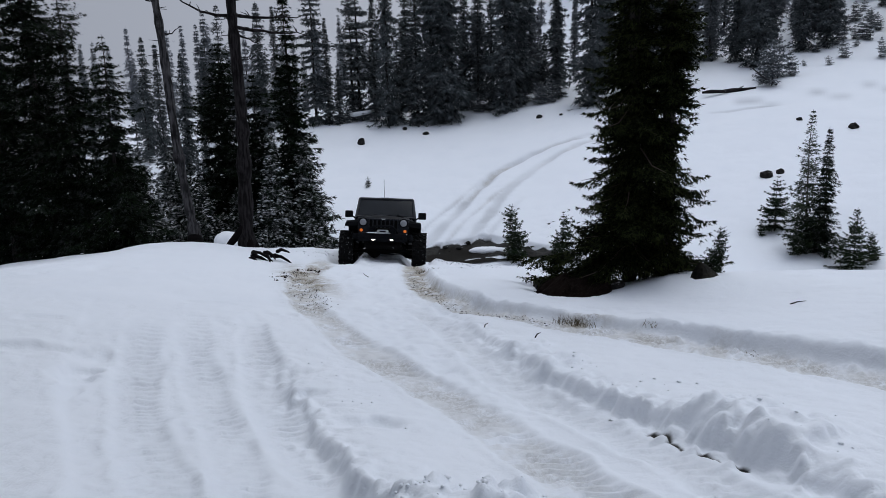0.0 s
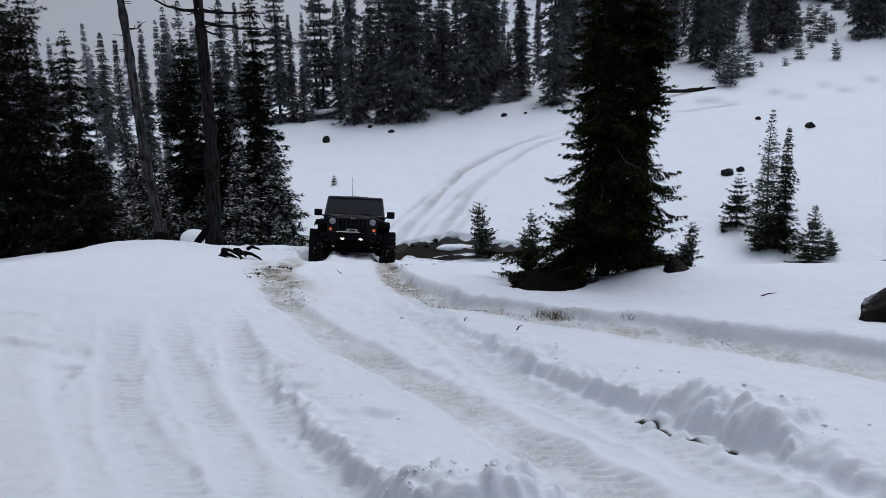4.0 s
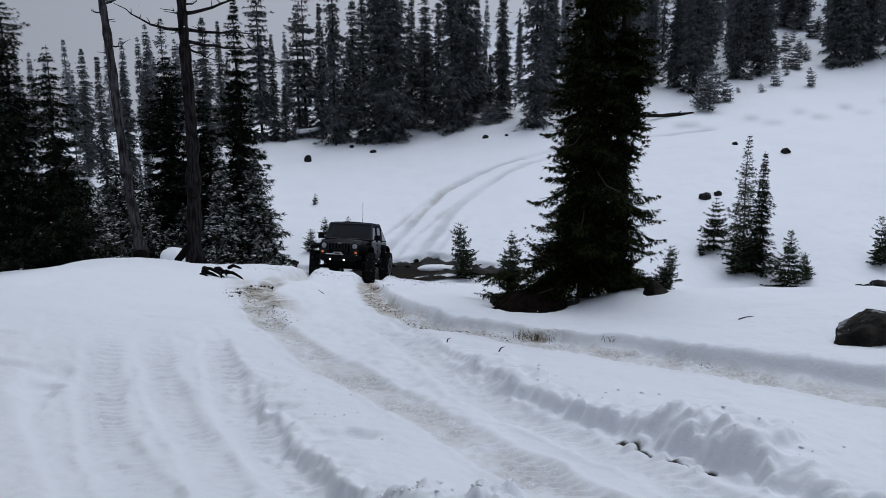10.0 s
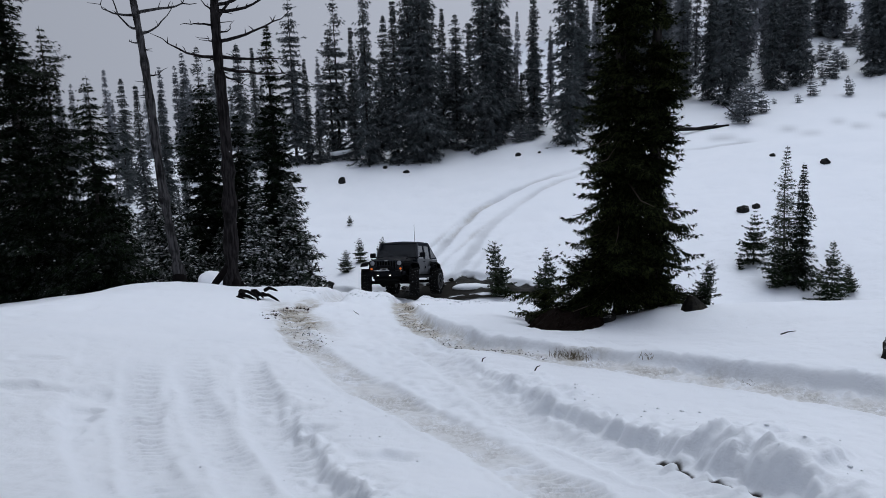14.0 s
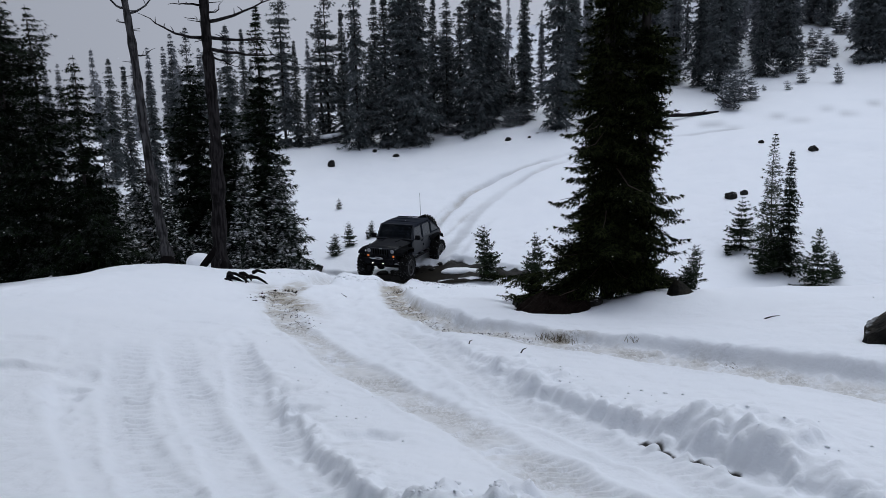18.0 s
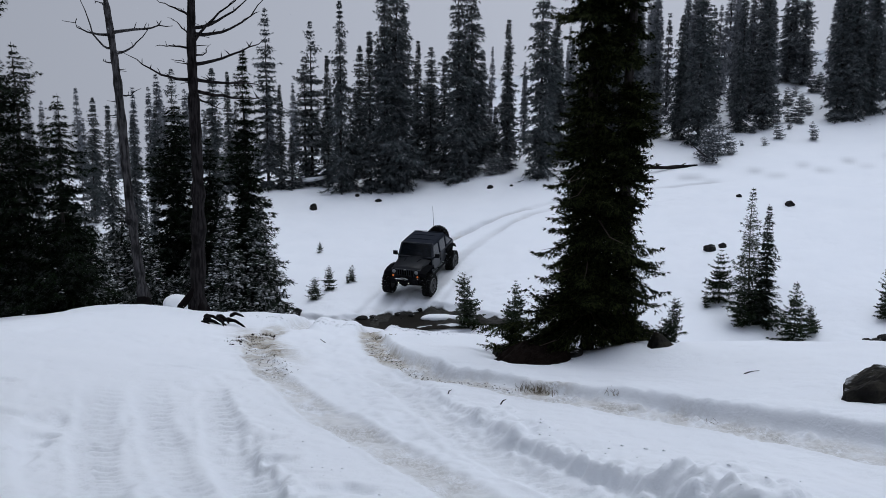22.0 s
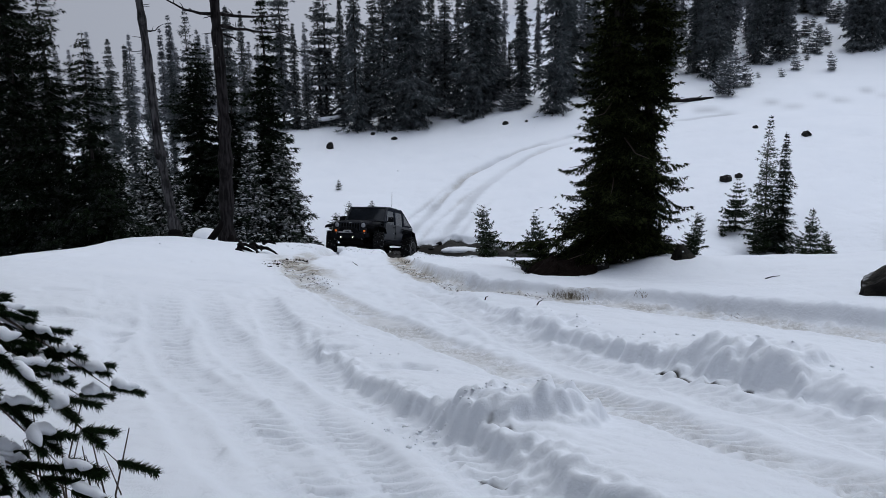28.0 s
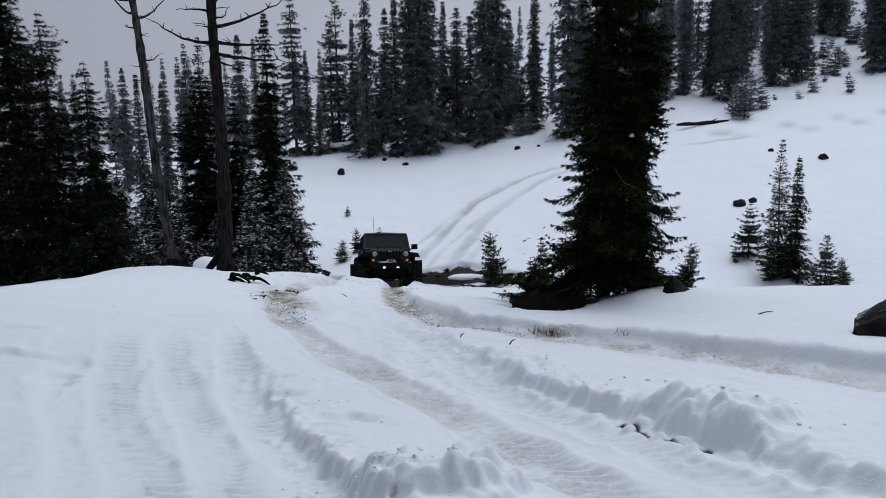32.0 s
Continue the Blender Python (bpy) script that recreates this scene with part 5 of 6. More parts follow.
    pane = part("windscreen", bm, M_GLASS, screen, "dark windscreen glass")
    pane.visible_shadow = False
    for x0 in (-0.45, 0.12):
        bm = bmesh.new()
        rod(bm, (x0, 0.78, 1.37), (x0 + 0.16, 0.69, 1.46), 0.010, 5)
        rod(bm, (x0 - 0.10, 0.735, 1.40), (x0 + 0.40, 0.735, 1.42), 0.009, 5)
        part("wiper", bm, M_TRIM, car)
    # canvas top, sloping down behind
    bm = bmesh.new()
    slab(bm, [(0.44, 1.83), (0.40, 1.885), (0.0, 1.915), (-0.5, 1.92), (-1.02, 1.90), (-1.10, 1.84)], 0.715, 0.655, 0.03)
    part("canvas_top", bm, M_TOP, car, "snow-dusted black canvas roof", True)
    for y in (0.02, -0.52, -1.04):
        bm = bmesh.new()
        tube(bm, [(-0.70, y, 1.82), (-0.655, y, 1.905), (0, y, 1.935), (0.655, y, 1.905), (0.70, y, 1.82)], [0.017] * 5, 6)
        part("roof_bow", bm, M_TOP, car)
    bm = bmesh.new()
    quad = [(-0.68, -1.04, 1.90), (0.68, -1.04, 1.90), (0.745, -2.03, 1.32), (-0.745, -2.03, 1.32)]
    f = bm.faces.new([bm.verts.new(v) for v in quad])
    bmesh.ops.solidify(bm, geom=[f], thickness=0.02)
    back = part("rear_canvas", bm, M_TOP, car, "sloping black rear canvas")
    bm = bmesh.new()
    quad = [(-0.50, -1.18, 1.832), (0.50, -1.18, 1.832), (0.58, -1.90, 1.408), (-0.58, -1.90, 1.408)]
    f = bm.faces.new([bm.verts.new(v) for v in quad])
    bmesh.ops.solidify(bm, geom=[f], thickness=0.006)
    part("rear_pane", bm, M_GLASS, back)
    for s in (-1, 1):
        bm = bmesh.new()
        sheet(bm, [(0, -1.05, 1.30), (-0.075, -1.05, 1.86), (0, -2.02, 1.31)], s * 0.762, 0.015)
        side_panel = part("quarter_canvas", bm, M_TOP, car)
        bm = bmesh.new()
        sheet(bm, [(0.004, -1.14, 1.36), (-0.052, -1.14, 1.74), (0.004, -1.80, 1.36)], s * 0.764, 0.004)
        part("quarter_pane", bm, M_GLASS, side_panel)
    # cabin
    bm = bmesh.new()
    box(bm, (1.40, 0.30, 0.16), (0, 0.52, 1.30), bevel=0.04)
    part("dashboard", bm, M_SEAT, car)
    for x in (-0.36, 0.36):
        for y in (-0.25, -1.05):
            bm = bmesh.new()
            box(bm, (0.46, 0.14, 0.60), (x, y, 1.25), (-12, 0, 0), 0.04)
            box(bm, (0.26, 0.09, 0.15), (x, y - 0.07, 1.62), (-12, 0, 0), 0.03)
            part("seat_back", bm, M_SEAT, car)
    bm = bmesh.new()
    ring = [(-0.36 + 0.18 * math.cos(a * math.tau / 18), 0.30 + 0.05 * math.sin(a * math.tau / 18), 1.34 + 0.17 * math.sin(a * math.tau / 18)) for a in range(19)]
    tube(bm, ring, [0.014] * 19, 5)
    part("steering_wheel", bm, M_TRIM, car)
    bm = bmesh.new()
    for y in (-0.35, -1.0):
        tube(bm, [(-0.66, y, 1.25), (-0.60, y, 1.80), (0, y, 1.83), (0.60, y, 1.80), (0.66, y, 1.25)], [0.028] * 5, 8)
    part("roll_cage", bm, M_TRIM, car)
    # front bumper, hoop, winch
    bm = bmesh.new()
    slab(bm, [(1.93, 0.72), (1.93, 0.90), (2.12, 0.87), (2.14, 0.76), (2.08, 0.68)], 0.58, 0.55, 0.015)
    for s in (-1, 1):
        box(bm, (0.16, 0.16, 0.12), (s * 0.62, 1.98, 0.80), (0, 0, s * 24), 0.02)
    bumper = part("front_bumper", bm, M_TRIM, car, "stubby black steel bumper")
    bm = bmesh.new()
    tube(bm, [(-0.36, 2.05, 0.86), (-0.30, 2.09, 0.98), (-0.20, 2.13, 1.045), (0.20, 2.13, 1.045), (0.30, 2.09, 0.98), (0.36, 2.05, 0.86)], [0.026] * 6, 8)
    part("bumper_hoop", bm, M_TRIM, bumper, smooth=True)
    bm = bmesh.new()
    disc(bm, (0, 2.02, 0.94), 0.07, 0.34, "X", 16)
    winch = part("winch_drum", bm, M_IRON, bumper)
    for s in (-1, 1):
        bm = bmesh.new()
        box(bm, (0.12, 0.16, 0.15), (s * 0.23, 2.02, 0.95), bevel=0.02)
        part("winch_motor", bm, M_TRIM, bumper)
        bm = bmesh.new()
        ring = [(s * 0.44 + 0.045 * math.cos(a * math.tau / 12), 2.17, 0.75 + 0.05 * math.sin(a * math.tau / 12)) for a in range(13)]
        tube(bm, ring, [0.013] * 13, 5)
        part("shackle", bm, M_TRIM, bumper)
        bm = bmesh.new()
        rim = [(0.046, 2.10), (0.046, 2.215), (0.058, 2.215), (0.062, 2.10), (0.050, 2.07), (0.0, 2.07), (0.0, 2.095)]
        rings = [[bm.verts.new((s * 0.215 + max(r, 0.001) * math.cos(k * math.tau / 20), y, 0.74 + max(r, 0.001) * math.sin(k * math.tau / 20))) for k in range(20)] for r, y in rim]
        for a, b in zip(rings, rings[1:] + rings[:1]):
            for k in range(20):
                bm.faces.new((a[k], a[(k + 1) % 20], b[(k + 1) % 20], b[k]))
        fog = part("fog_lamp", bm, M_TRIM, bumper)
        bm = bmesh.new()
        disc(bm, (s * 0.215, 2.112, 0.74), 0.044, 0.014, "Y", 20)
        part("fog_lens", bm, M_FOG, fog, "white lit fog lamp")
    bm = bmesh.new()
    box(bm, (0.86, 0.30, 0.22), (0, 1.80, 0.66), (18, 0, 0), 0.03)
    part("front_skid", bm, M_IRON, car)
    for s in (-1, 1):
        bm = bmesh.new()
        slab(bm, [(0.95, 0.80), (1.0, 1.16), (1.86, 1.16), (1.90, 0.95), (1.62, 0.74), (1.2, 0.70)], 0.05, 0.05)
        bmesh.ops.translate(bm, verts=bm.verts[:], vec=(s * 0.58, 0, 0))
        part("inner_fender", bm, M_IRON, car)
    bm = bmesh.new()
    box(bm, (0.27, 0.03, 0.085), (0, 2.155, 0.915), bevel=0.03)
    part("fairlead", bm, M_PLATE, bumper, "pale metal cable guide")
    bm = bmesh.new()
    box(bm, (0.15, 0.012, 0.035), (0, 2.172, 0.915), bevel=0.004)
    part("cable_slot", bm, M_IRON, bumper)
    # rear
    bm = bmesh.new()
    slab(bm, [(-2.06, 0.74), (-2.06, 0.88), (-2.20, 0.86), (-2.20, 0.76)], 0.70, 0.70, 0.015)
    part("rear_bumper", bm, M_TRIM, car)
    for s in (-1, 1):
        bm = bmesh.new()
        box(bm, (0.12, 0.07, 0.20), (s * 0.70, -2.09, 1.08), bevel=0.012)
        part("tail_light", bm, M_RED, car)
    bm = bmesh.new()
    for s in (-1, 1):
        rod(bm, (s * 0.25, -2.12, 0.84), (s * 0.15, -2.16, 1.45), 0.03, 8)
    rod(bm, (-0.15, -2.16, 1.45), (0.15, -2.16, 1.45), 0.03, 8)
    part("spare_carrier", bm, M_TRIM, car)
    spare = make_wheel("spare_wheel", car, 1)
    spare.matrix_basis = pose(0.02, -2.30, 1.30, 0, 0, -90)
    bm = bmesh.new()
    tube(bm, [(0.16, -2.14, 1.40), (0.16, -2.14, 1.9), (0.17, -2.15, 2.35), (0.19, -2.17, 2.72)], [0.012, 0.009, 0.007, 0.005], 5)
    part("antenna", bm, M_TRIM, car, "thin whip antenna")
    # packed snow on the front bumper
    for x, y, z, sx, sy, sz in ((0.1, 2.10, 0.885, 0.30, 0.05, 0.018), (-0.5, 1.99, 0.87, 0.08, 0.05, 0.02)):
        bm = bmesh.new()
        bmesh.ops.create_icosphere(bm, subdivisions=2, radius=1.0, matrix=pose(x, y, z) @ Matrix.Diagonal((sx, sy, sz, 1)))
        part("caked_snow", bm, M_LYING, car, "caked white snow", True)
    wheels = []
    for y in (1.475, -1.475):
        for s in (-1, 1):
            w = make_wheel("wheel", car, s)
            w.matrix_basis = pose(s * 0.87, y, TYRE_R)
            wheels.append((w, s, y))
    return car, wheels


car, car_wheels = build_car()

# seconds, x, y, z, heading, nose up, lean
CAR_ROWS = [
    (0, -1.81, 19.86, -3.59, 183.09, 15.55, -3.85),
    (0.5, -1.84, 19.88, -3.60, 183.20, 15.39, -4.04),
    (1, -1.85, 19.92, -3.62, 183.30, 15.23, -4.25),
    (1.5, -1.87, 19.94, -3.62, 183.42, 15.08, -4.45),
    (2, -1.89, 19.96, -3.64, 183.52, 14.92, -4.65),
    (2.5, -1.89, 19.96, -3.64, 183.52, 14.92, -4.65),
    (3, -1.89, 19.96, -3.64, 183.52, 14.92, -4.65),
    (3.5, -1.89, 19.96, -3.64, 183.52, 14.92, -4.65),
    (5.5, -1.94, 21.59, -4.01, 178.84, 15.29, -5.34),
    (6, -1.95, 21.98, -4.11, 177.81, 15.36, -5.53),
    (6.5, -1.94, 22.27, -4.17, 177.35, 15.21, -5.13),
    (7, -1.91, 22.54, -4.24, 176.88, 15.06, -4.73),
    (7.5, -1.88, 23.01, -4.34, 176.11, 14.82, -4.06),
    (8, -1.82, 23.85, -4.53, 174.71, 14.38, -2.86),
    (8.5, -1.78, 24.45, -4.61, 172.98, 13.27, -2.40),
    (9, -1.76, 24.98, -4.69, 171.46, 12.32, -2.00),
    (9.5, -1.74, 25.21, -4.72, 170.81, 11.90, -1.83),
    (10, -1.73, 25.36, -4.73, 170.37, 11.63, -1.71),
    (10.5, -1.69, 25.59, -4.80, 169.80, 11.68, -1.31),
    (11, -1.54, 26.37, -4.99, 167.78, 11.67, 0.26),
    (11.5, -1.37, 27.26, -5.14, 165.86, 12.57, 2.02),
    (12, -1.34, 27.42, -5.17, 165.68, 12.68, 2.19),
    (12.5, -1.33, 27.57, -5.18, 165.55, 11.49, 2.51),
    (13, -1.33, 27.58, -5.18, 165.55, 11.49, 2.51),
    (13.5, -1.33, 27.60, -5.18, 165.55, 11.49, 2.51),
    (14, -1.25, 27.81, -5.15, 164.25, 11.93, 2.49),
    (14.5, -1.14, 28.54, -5.23, 159.80, 7.90, 3.98),
    (15, -1.14, 28.55, -5.23, 159.80, 7.90, 3.98),
    (15.5, -1.07, 28.76, -5.22, 158.72, 6.21, 2.88),
    (17.5, -0.94, 30.04, -5.35, 155.57, 1.46, -0.43),
    (18, -0.88, 30.24, -5.35, 155.77, -0.89, -0.56),
    (18.5, -0.64, 30.73, -5.33, 155.29, -6.37, 0.12),
    (19, -0.44, 31.12, -5.29, 155.75, -7.63, 0.38),
    (19.5, -0.15, 31.56, -5.17, 156.52, -9.64, 0.68),
    (20, 0.09, 31.83, -5.08, 157.15, -11.13, 0.96),
    (20.5, 0.19, 32.12, -4.99, 157.14, -11.23, -0.14),
    (21, 0.36, 32.52, -4.85, 157.24, -11.24, -1.83),
    (21.5, 0.56, 32.85, -4.71, 157.66, -11.18, -1.67),
    (22, 0.76, 33.16, -4.57, 158.09, -11.03, -1.61),
    (22.5, 0.88, 33.34, -4.50, 158.13, -10.64, -1.20),
    (23, 0.96, 33.48, -4.47, 158.28, -10.25, -0.98),
    (23.5, 0.87, 33.33, -4.51, 158.07, -10.33, -1.31),
    (24, 0.66, 32.95, -4.63, 157.84, -10.50, -1.94),
    (24.5, 0.43, 32.52, -4.76, 157.52, -10.66, -2.59),
    (26.5, -0.86, 29.92, -5.33, 157.67, -2.63, -0.69),
    (27, -1.18, 28.42, -5.17, 158.68, 7.52, 2.33),
    (27.5, -1.61, 27.78, -5.21, 158.41, 9.27, 5.03),
    (28, -2.01, 26.85, -5.07, 159.06, 14.43, 1.80),
    (28.5, -1.99, 25.84, -4.86, 168.70, 13.19, 1.86),
    (29, -1.98, 25.05, -4.75, 178.34, 12.22, 2.16),
    (29.5, -1.91, 25.02, -4.77, 189.18, 12.89, -0.93),
    (30, -1.76, 24.95, -4.75, 190.30, 12.26, -3.70),
    (30.5, -1.77, 24.95, -4.76, 190.30, 12.36, -3.30),
    (31, -1.77, 24.96, -4.77, 190.21, 12.46, -3.02),
    (31.5, -1.68, 25.02, -4.75, 189.75, 12.97, -2.82),
    (32, -1.58, 25.08, -4.75, 189.20, 13.49, -2.63),
]
# seconds, front wheels' steering in degrees to the left
STEER_ROWS = [(0, 0), (2, 0), (6, 6), (8, 12), (10, 16), (12, 18), (15, 16), (17.5, 6), (18.5, 0), (24.5, -4), (26.5, 0), (27, 6), (27.5, 14), (28, 22), (29, 14), (29.5, -4), (30, -8), (32, -6)]


def car_at(t):
    ts = [r[0] for r in CAR_ROWS]
    return [float(np.interp(t, ts, [r[k] for r in CAR_ROWS])) for k in range(1, 7)]


def car_pose(x, y, z, heading, nose, lean):
    return pose(x, y, z, 0, 0, heading) @ pose(0, 0, 0, nose) @ pose(0, 0, 0, 0, lean, 0)


# ---- rocks, roots and small things ----
def rock(name, seed, size, x, y, material, label, sink=0.25, turn=0.0, z=None, group="", category="rock", detail=4, hard=0.75):
    bm = bmesh.new()
    bmesh.ops.create_icosphere(bm, subdivisions=detail, radius=1.0)
    rng = random.Random(seed)
    cuts = [(Vector((rng.gauss(0, 1), rng.gauss(0, 1), rng.gauss(0, 1))).normalized(), rng.uniform(0.55, 0.9)) for _ in range(9)]
    for v in bm.verts:
        for n, d in cuts:
            over = v.co.dot(n) - d
            if over > 0:
                v.co -= n * over * hard
        v.co += v.co.normalized() * (0.15 * noise.noise(v.co * 1.9 + Vector((seed, 0, 0))) + 0.06 * noise.noise(v.co * 6 + Vector((0, seed, 0))))
        v.co = Vector((v.co.x * size[0], v.co.y * size[1], v.co.z * size[2]))
    ob = part(name, bm, material)
    ob.matrix_basis = spot(x, y, size[2] * (1 - 2 * sink) * 0.5, turn, z)
    return tagged(ob, label, category, group)


boulder = rock("boulder", 6, (0.42, 0.34, 0.28), 5.0, 7.15, M_LICHEN, "dark lichen-spotted boulder half sunk in the snow", 0.22, 10, hard=1.0)
rock("rock", 3, (0.22, 0.20, 0.26), -4.8, 42.9, M_ROCK, "dark pointed rock poking out of the far snow", 0.1, group="rocks on the far slope")
for k, (x, y, r) in enumerate([(13.0, 30.6, 0.30), (13.55, 30.75, 0.22), (18.1, 34.6, 0.28), (16.5, 36.5, 0.16), (-1.2, 43.9, 0.2), (-2.5, 45.3, 0.2), (22.2, 32.4, 0.22), (22.8, 30.1, 0.13), (24.45, 31.05, 0.30), (27.7, 31.95, 0.55), (5.2, 44.2, 0.22), (8.0, 44.6, 0.16), (6.4, 43.9, 0.14)]):
    rock("rock", 10 + k, (r * 1.0, r * 0.8, r * 0.7), x, y, M_ROCK, "small dark rock poking out of the snow", 0.34, k * 50, group="rocks on the far slope")
for k, (x, y, r) in enumerate([(15.39, 22.26, 0.22), (15.76, 22.30, 0.28), (16.06, 22.16, 0.24), (15.14, 22.29, 0.18), (16.5, 22.2, 0.2), (-5.2, 29.4, 0.35), (-4.5, 29.1, 0.32), (-5.9, 29.2, 0.4), (-3.9, 28.9, 0.25), (-6.7, 29.3, 0.4)]):
    rock("rock", 30 + k, (r * 1.3, r, r * 0.7), x, y, M_ROCK, "wet black rock in the creek bank", 0.35, k * 37, group="rocks along the creek")
rng_small = random.Random(9)
for k in range(70):
    x = rng_small.uniform(-2.5, 4.5)
    mid, half = stream_line(np.array([x]))
    y = float(mid[0]) + rng_small.uniform(-1.15, 1.15) * float(half[0])
    r = rng_small.uniform(0.07, 0.20)
    rock("stone", 60 + k, (r * 1.6, r, r * 0.55), x, y, M_ROCK, "wet dark stone in the shallow creek", 0.3, k * 41, z=float(bare_ground(x, float(mid[0]))) - 0.23, group="creek stones", category="stone", detail=2)

# foot of the big fir: bare brown litter, dark stones and a tilted slab
bm = bmesh.new()
bmesh.ops.create_icosphere(bm, subdivisions=5, radius=1.0)
for v in bm.verts:
    v.co.x, v.co.y, v.co.z = v.co.x * 0.50, v.co.y * 0.78, v.co.z * 0.17
    v.co += Vector((0.16, 0.12, 0.09)) * noise.noise(v.co * 4 + Vector((3, 1, 0))) + Vector((0.03, 0.03, 0.06)) * noise.noise(v.co * 15) + Vector((0.01, 0.01, 0.05)) * noise.noise(v.co * 38)
mound = part("earth_mound", bm, M_LITTER)
mound.matrix_basis = spot(2.02, 10.75, 0.05, -14) @ pose(0, 0, 0, -6, 0, 0)
tagged(mound, "bare mound of brown needle litter under the big fir", "earth mound")
rock("stone", 120, (0.20, 0.14, 0.11), 2.62, 10.85, M_ROCK, "dark flat stone at the foot of the fir", 0.2, 15, category="stone", group="stones by the fir")
rock("stone", 121, (0.26, 0.16, 0.10), 1.62, 11.55, M_ROCK, "dark stone beside the bare mound", 0.2, 70, category="stone", group="stones by the fir")
bm = bmesh.new()
for a, b, r in (((-0.17, 0, -0.06), (-0.09, 0.02, 0.20), 0.10), ((0.0, 0.0, -0.08), (-0.05, 0.02, 0.17), 0.11), ((0.16, 0, -0.1), (0.08, 0, 0.05), 0.09)):
    tube(bm, [a, [0.6 * p + 0.4 * q for p, q in zip(a, b)], b], [r, r * 0.9, r * 0.35], 6)
hull = bmesh.ops.convex_hull(bm, input=bm.verts)
bmesh.ops.delete(bm, geom=[v for v in bm.verts if not v.link_faces] + [e for e in hull["geom_interior"] if isinstance(e, bmesh.types.BMVert)], context="VERTS")
slab_stone = part("stone", bm, M_LICHEN)
slab_stone.matrix_basis = spot(3.91, 10.60, 0.0, 18)
tagged(slab_stone, "dark pointed slab of stone beside the fir", "stone", "stones by the fir")


def roots():
    top = thing("root_tangle", spot(-3.98, 16.46, 0.04), "black dead roots poking out of the snow bank", "roots")
    rng = random.Random(14)
    for k in range(11):
        a = Vector((rng.uniform(-0.5, 0.2), rng.uniform(-0.25, 0.5), rng.uniform(0.0, 0.14)))
        d = Vector((rng.uniform(0.25, 0.8), rng.uniform(-0.9, -0.1), rng.uniform(-0.25, 0.1)))
        n = rng.uniform(0.35, 0.85)
        bm = bmesh.new()
        tube(bm, [a, a + d * n * 0.35 + Vector((0, 0, 0.06)), a + d * n * 0.7 + Vector((0.03, 0, 0.02)), a + d * n], [0.045, 0.038, 0.027, 0.012], 6)
        part("root", bm, M_CHAR, top, smooth=True)


M_CHAR = plain("blackened_wood", (0.006, 0.005, 0.005), 0.95, vary=0.4, bump=0.5, gloss=0.05)
roots()
# buttress roots of the dead trunk
for k, (dx, dy, up, reach) in enumerate(((-0.66, -0.05, 0.72, 1.0), (0.16, -0.25, 0.35, 1.0), (-0.30, 0.2, 0.3, 1.0), (0.25, 0.1, 0.25, 1.0))):
    bm = bmesh.new()
    tube(bm, [(0, 0, up), (dx * 0.35, dy * 0.35, up * 0.62), (dx * 0.75, dy * 0.8, up * 0.22), (dx * 1.1, dy * 1.2, -0.15)], [0.13, 0.12, 0.10, 0.07], 8)
    part("buttress_root", bm, M_CHAR, brown, "blackened buttress root", True)
bm = bmesh.new()
tube(bm, [(0, 0, -0.3), (-0.01, 0, 0.08), (-0.02, 0, 0.2), (-0.03, 0.0, 0.34)], [0.24, 0.21, 0.19, 0.12], 12)
part("charred_foot", bm, M_CHAR, grey, "blackened foot of the trunk", True)
# snow heap between the dead trunks
bm = bmesh.new()
bmesh.ops.create_icosphere(bm, subdivisions=3, radius=1.0)
for v in bm.verts:
    v.co.x, v.co.y, v.co.z = v.co.x * 0.42, v.co.y * 0.4, v.co.z * 0.33
    v.co += v.co.normalized() * 0.05 * noise.noise(v.co * 4)
heap = part("snowy_stump", bm, M_LYING, smooth=True)
heap.matrix_basis = spot(-6.6, 22.2, 0.25)
tagged(heap, "stump capped with rounded snow between the dead trunks", "stump")


# sticks and dry grass in the tracks
def stick(x, y, long, turn, rise):
    bm = bmesh.new()
    tube(bm, [(0, 0, 0), (long * 0.5, 0.02, long * rise * 0.6), (long, 0, long * rise)], [0.009, 0.007, 0.003], 5)
    ob = part("stick", bm, M_CHAR)
    ob.matrix_basis = spot(x, y, 0.005, turn)
    tagged(ob, "short dark stick lying on the snow", "stick", "sticks on the snow")


for x, y, n, a, r in ((-1.45, 14.1, 0.13, 150, 0.5), (4.4, 8.9, 0.22, 10, 0.12), (5.35, 5.2, 0.10, 80, 1.2), (0.55, 8.6, 0.06, 40, 0.7), (1.05, 7.6, 0.07, 20, 0.7), (0.2, 26.0, 0.55, 120, 0.5)):
    stick(x, y, n, a, r)


def grass(x, y, seed, count, tall):
    rng = random.Random(seed)
    bm = bmesh.new()
    for k in range(count):
        a = Vector((rng.gauss(0, 0.06), rng.gauss(0, 0.045), -0.02))
        e = a + Vector((rng.gauss(0, 0.03), rng.gauss(0, 0.03), 0.6 * tall * rng.uniform(0.4, 1)))
        tube(bm, [a, (a + e) / 2 + Vector((0.01, 0, 0.01)), e], [0.004, 0.003, 0.0015], 3)
    ob = part("grass_tuft", bm, M_GRASS)
    ob.matrix_basis = spot(x, y)
    tagged(ob, "dry brown grass tuft showing through the snow", "grass", "grass tufts", "stuff")


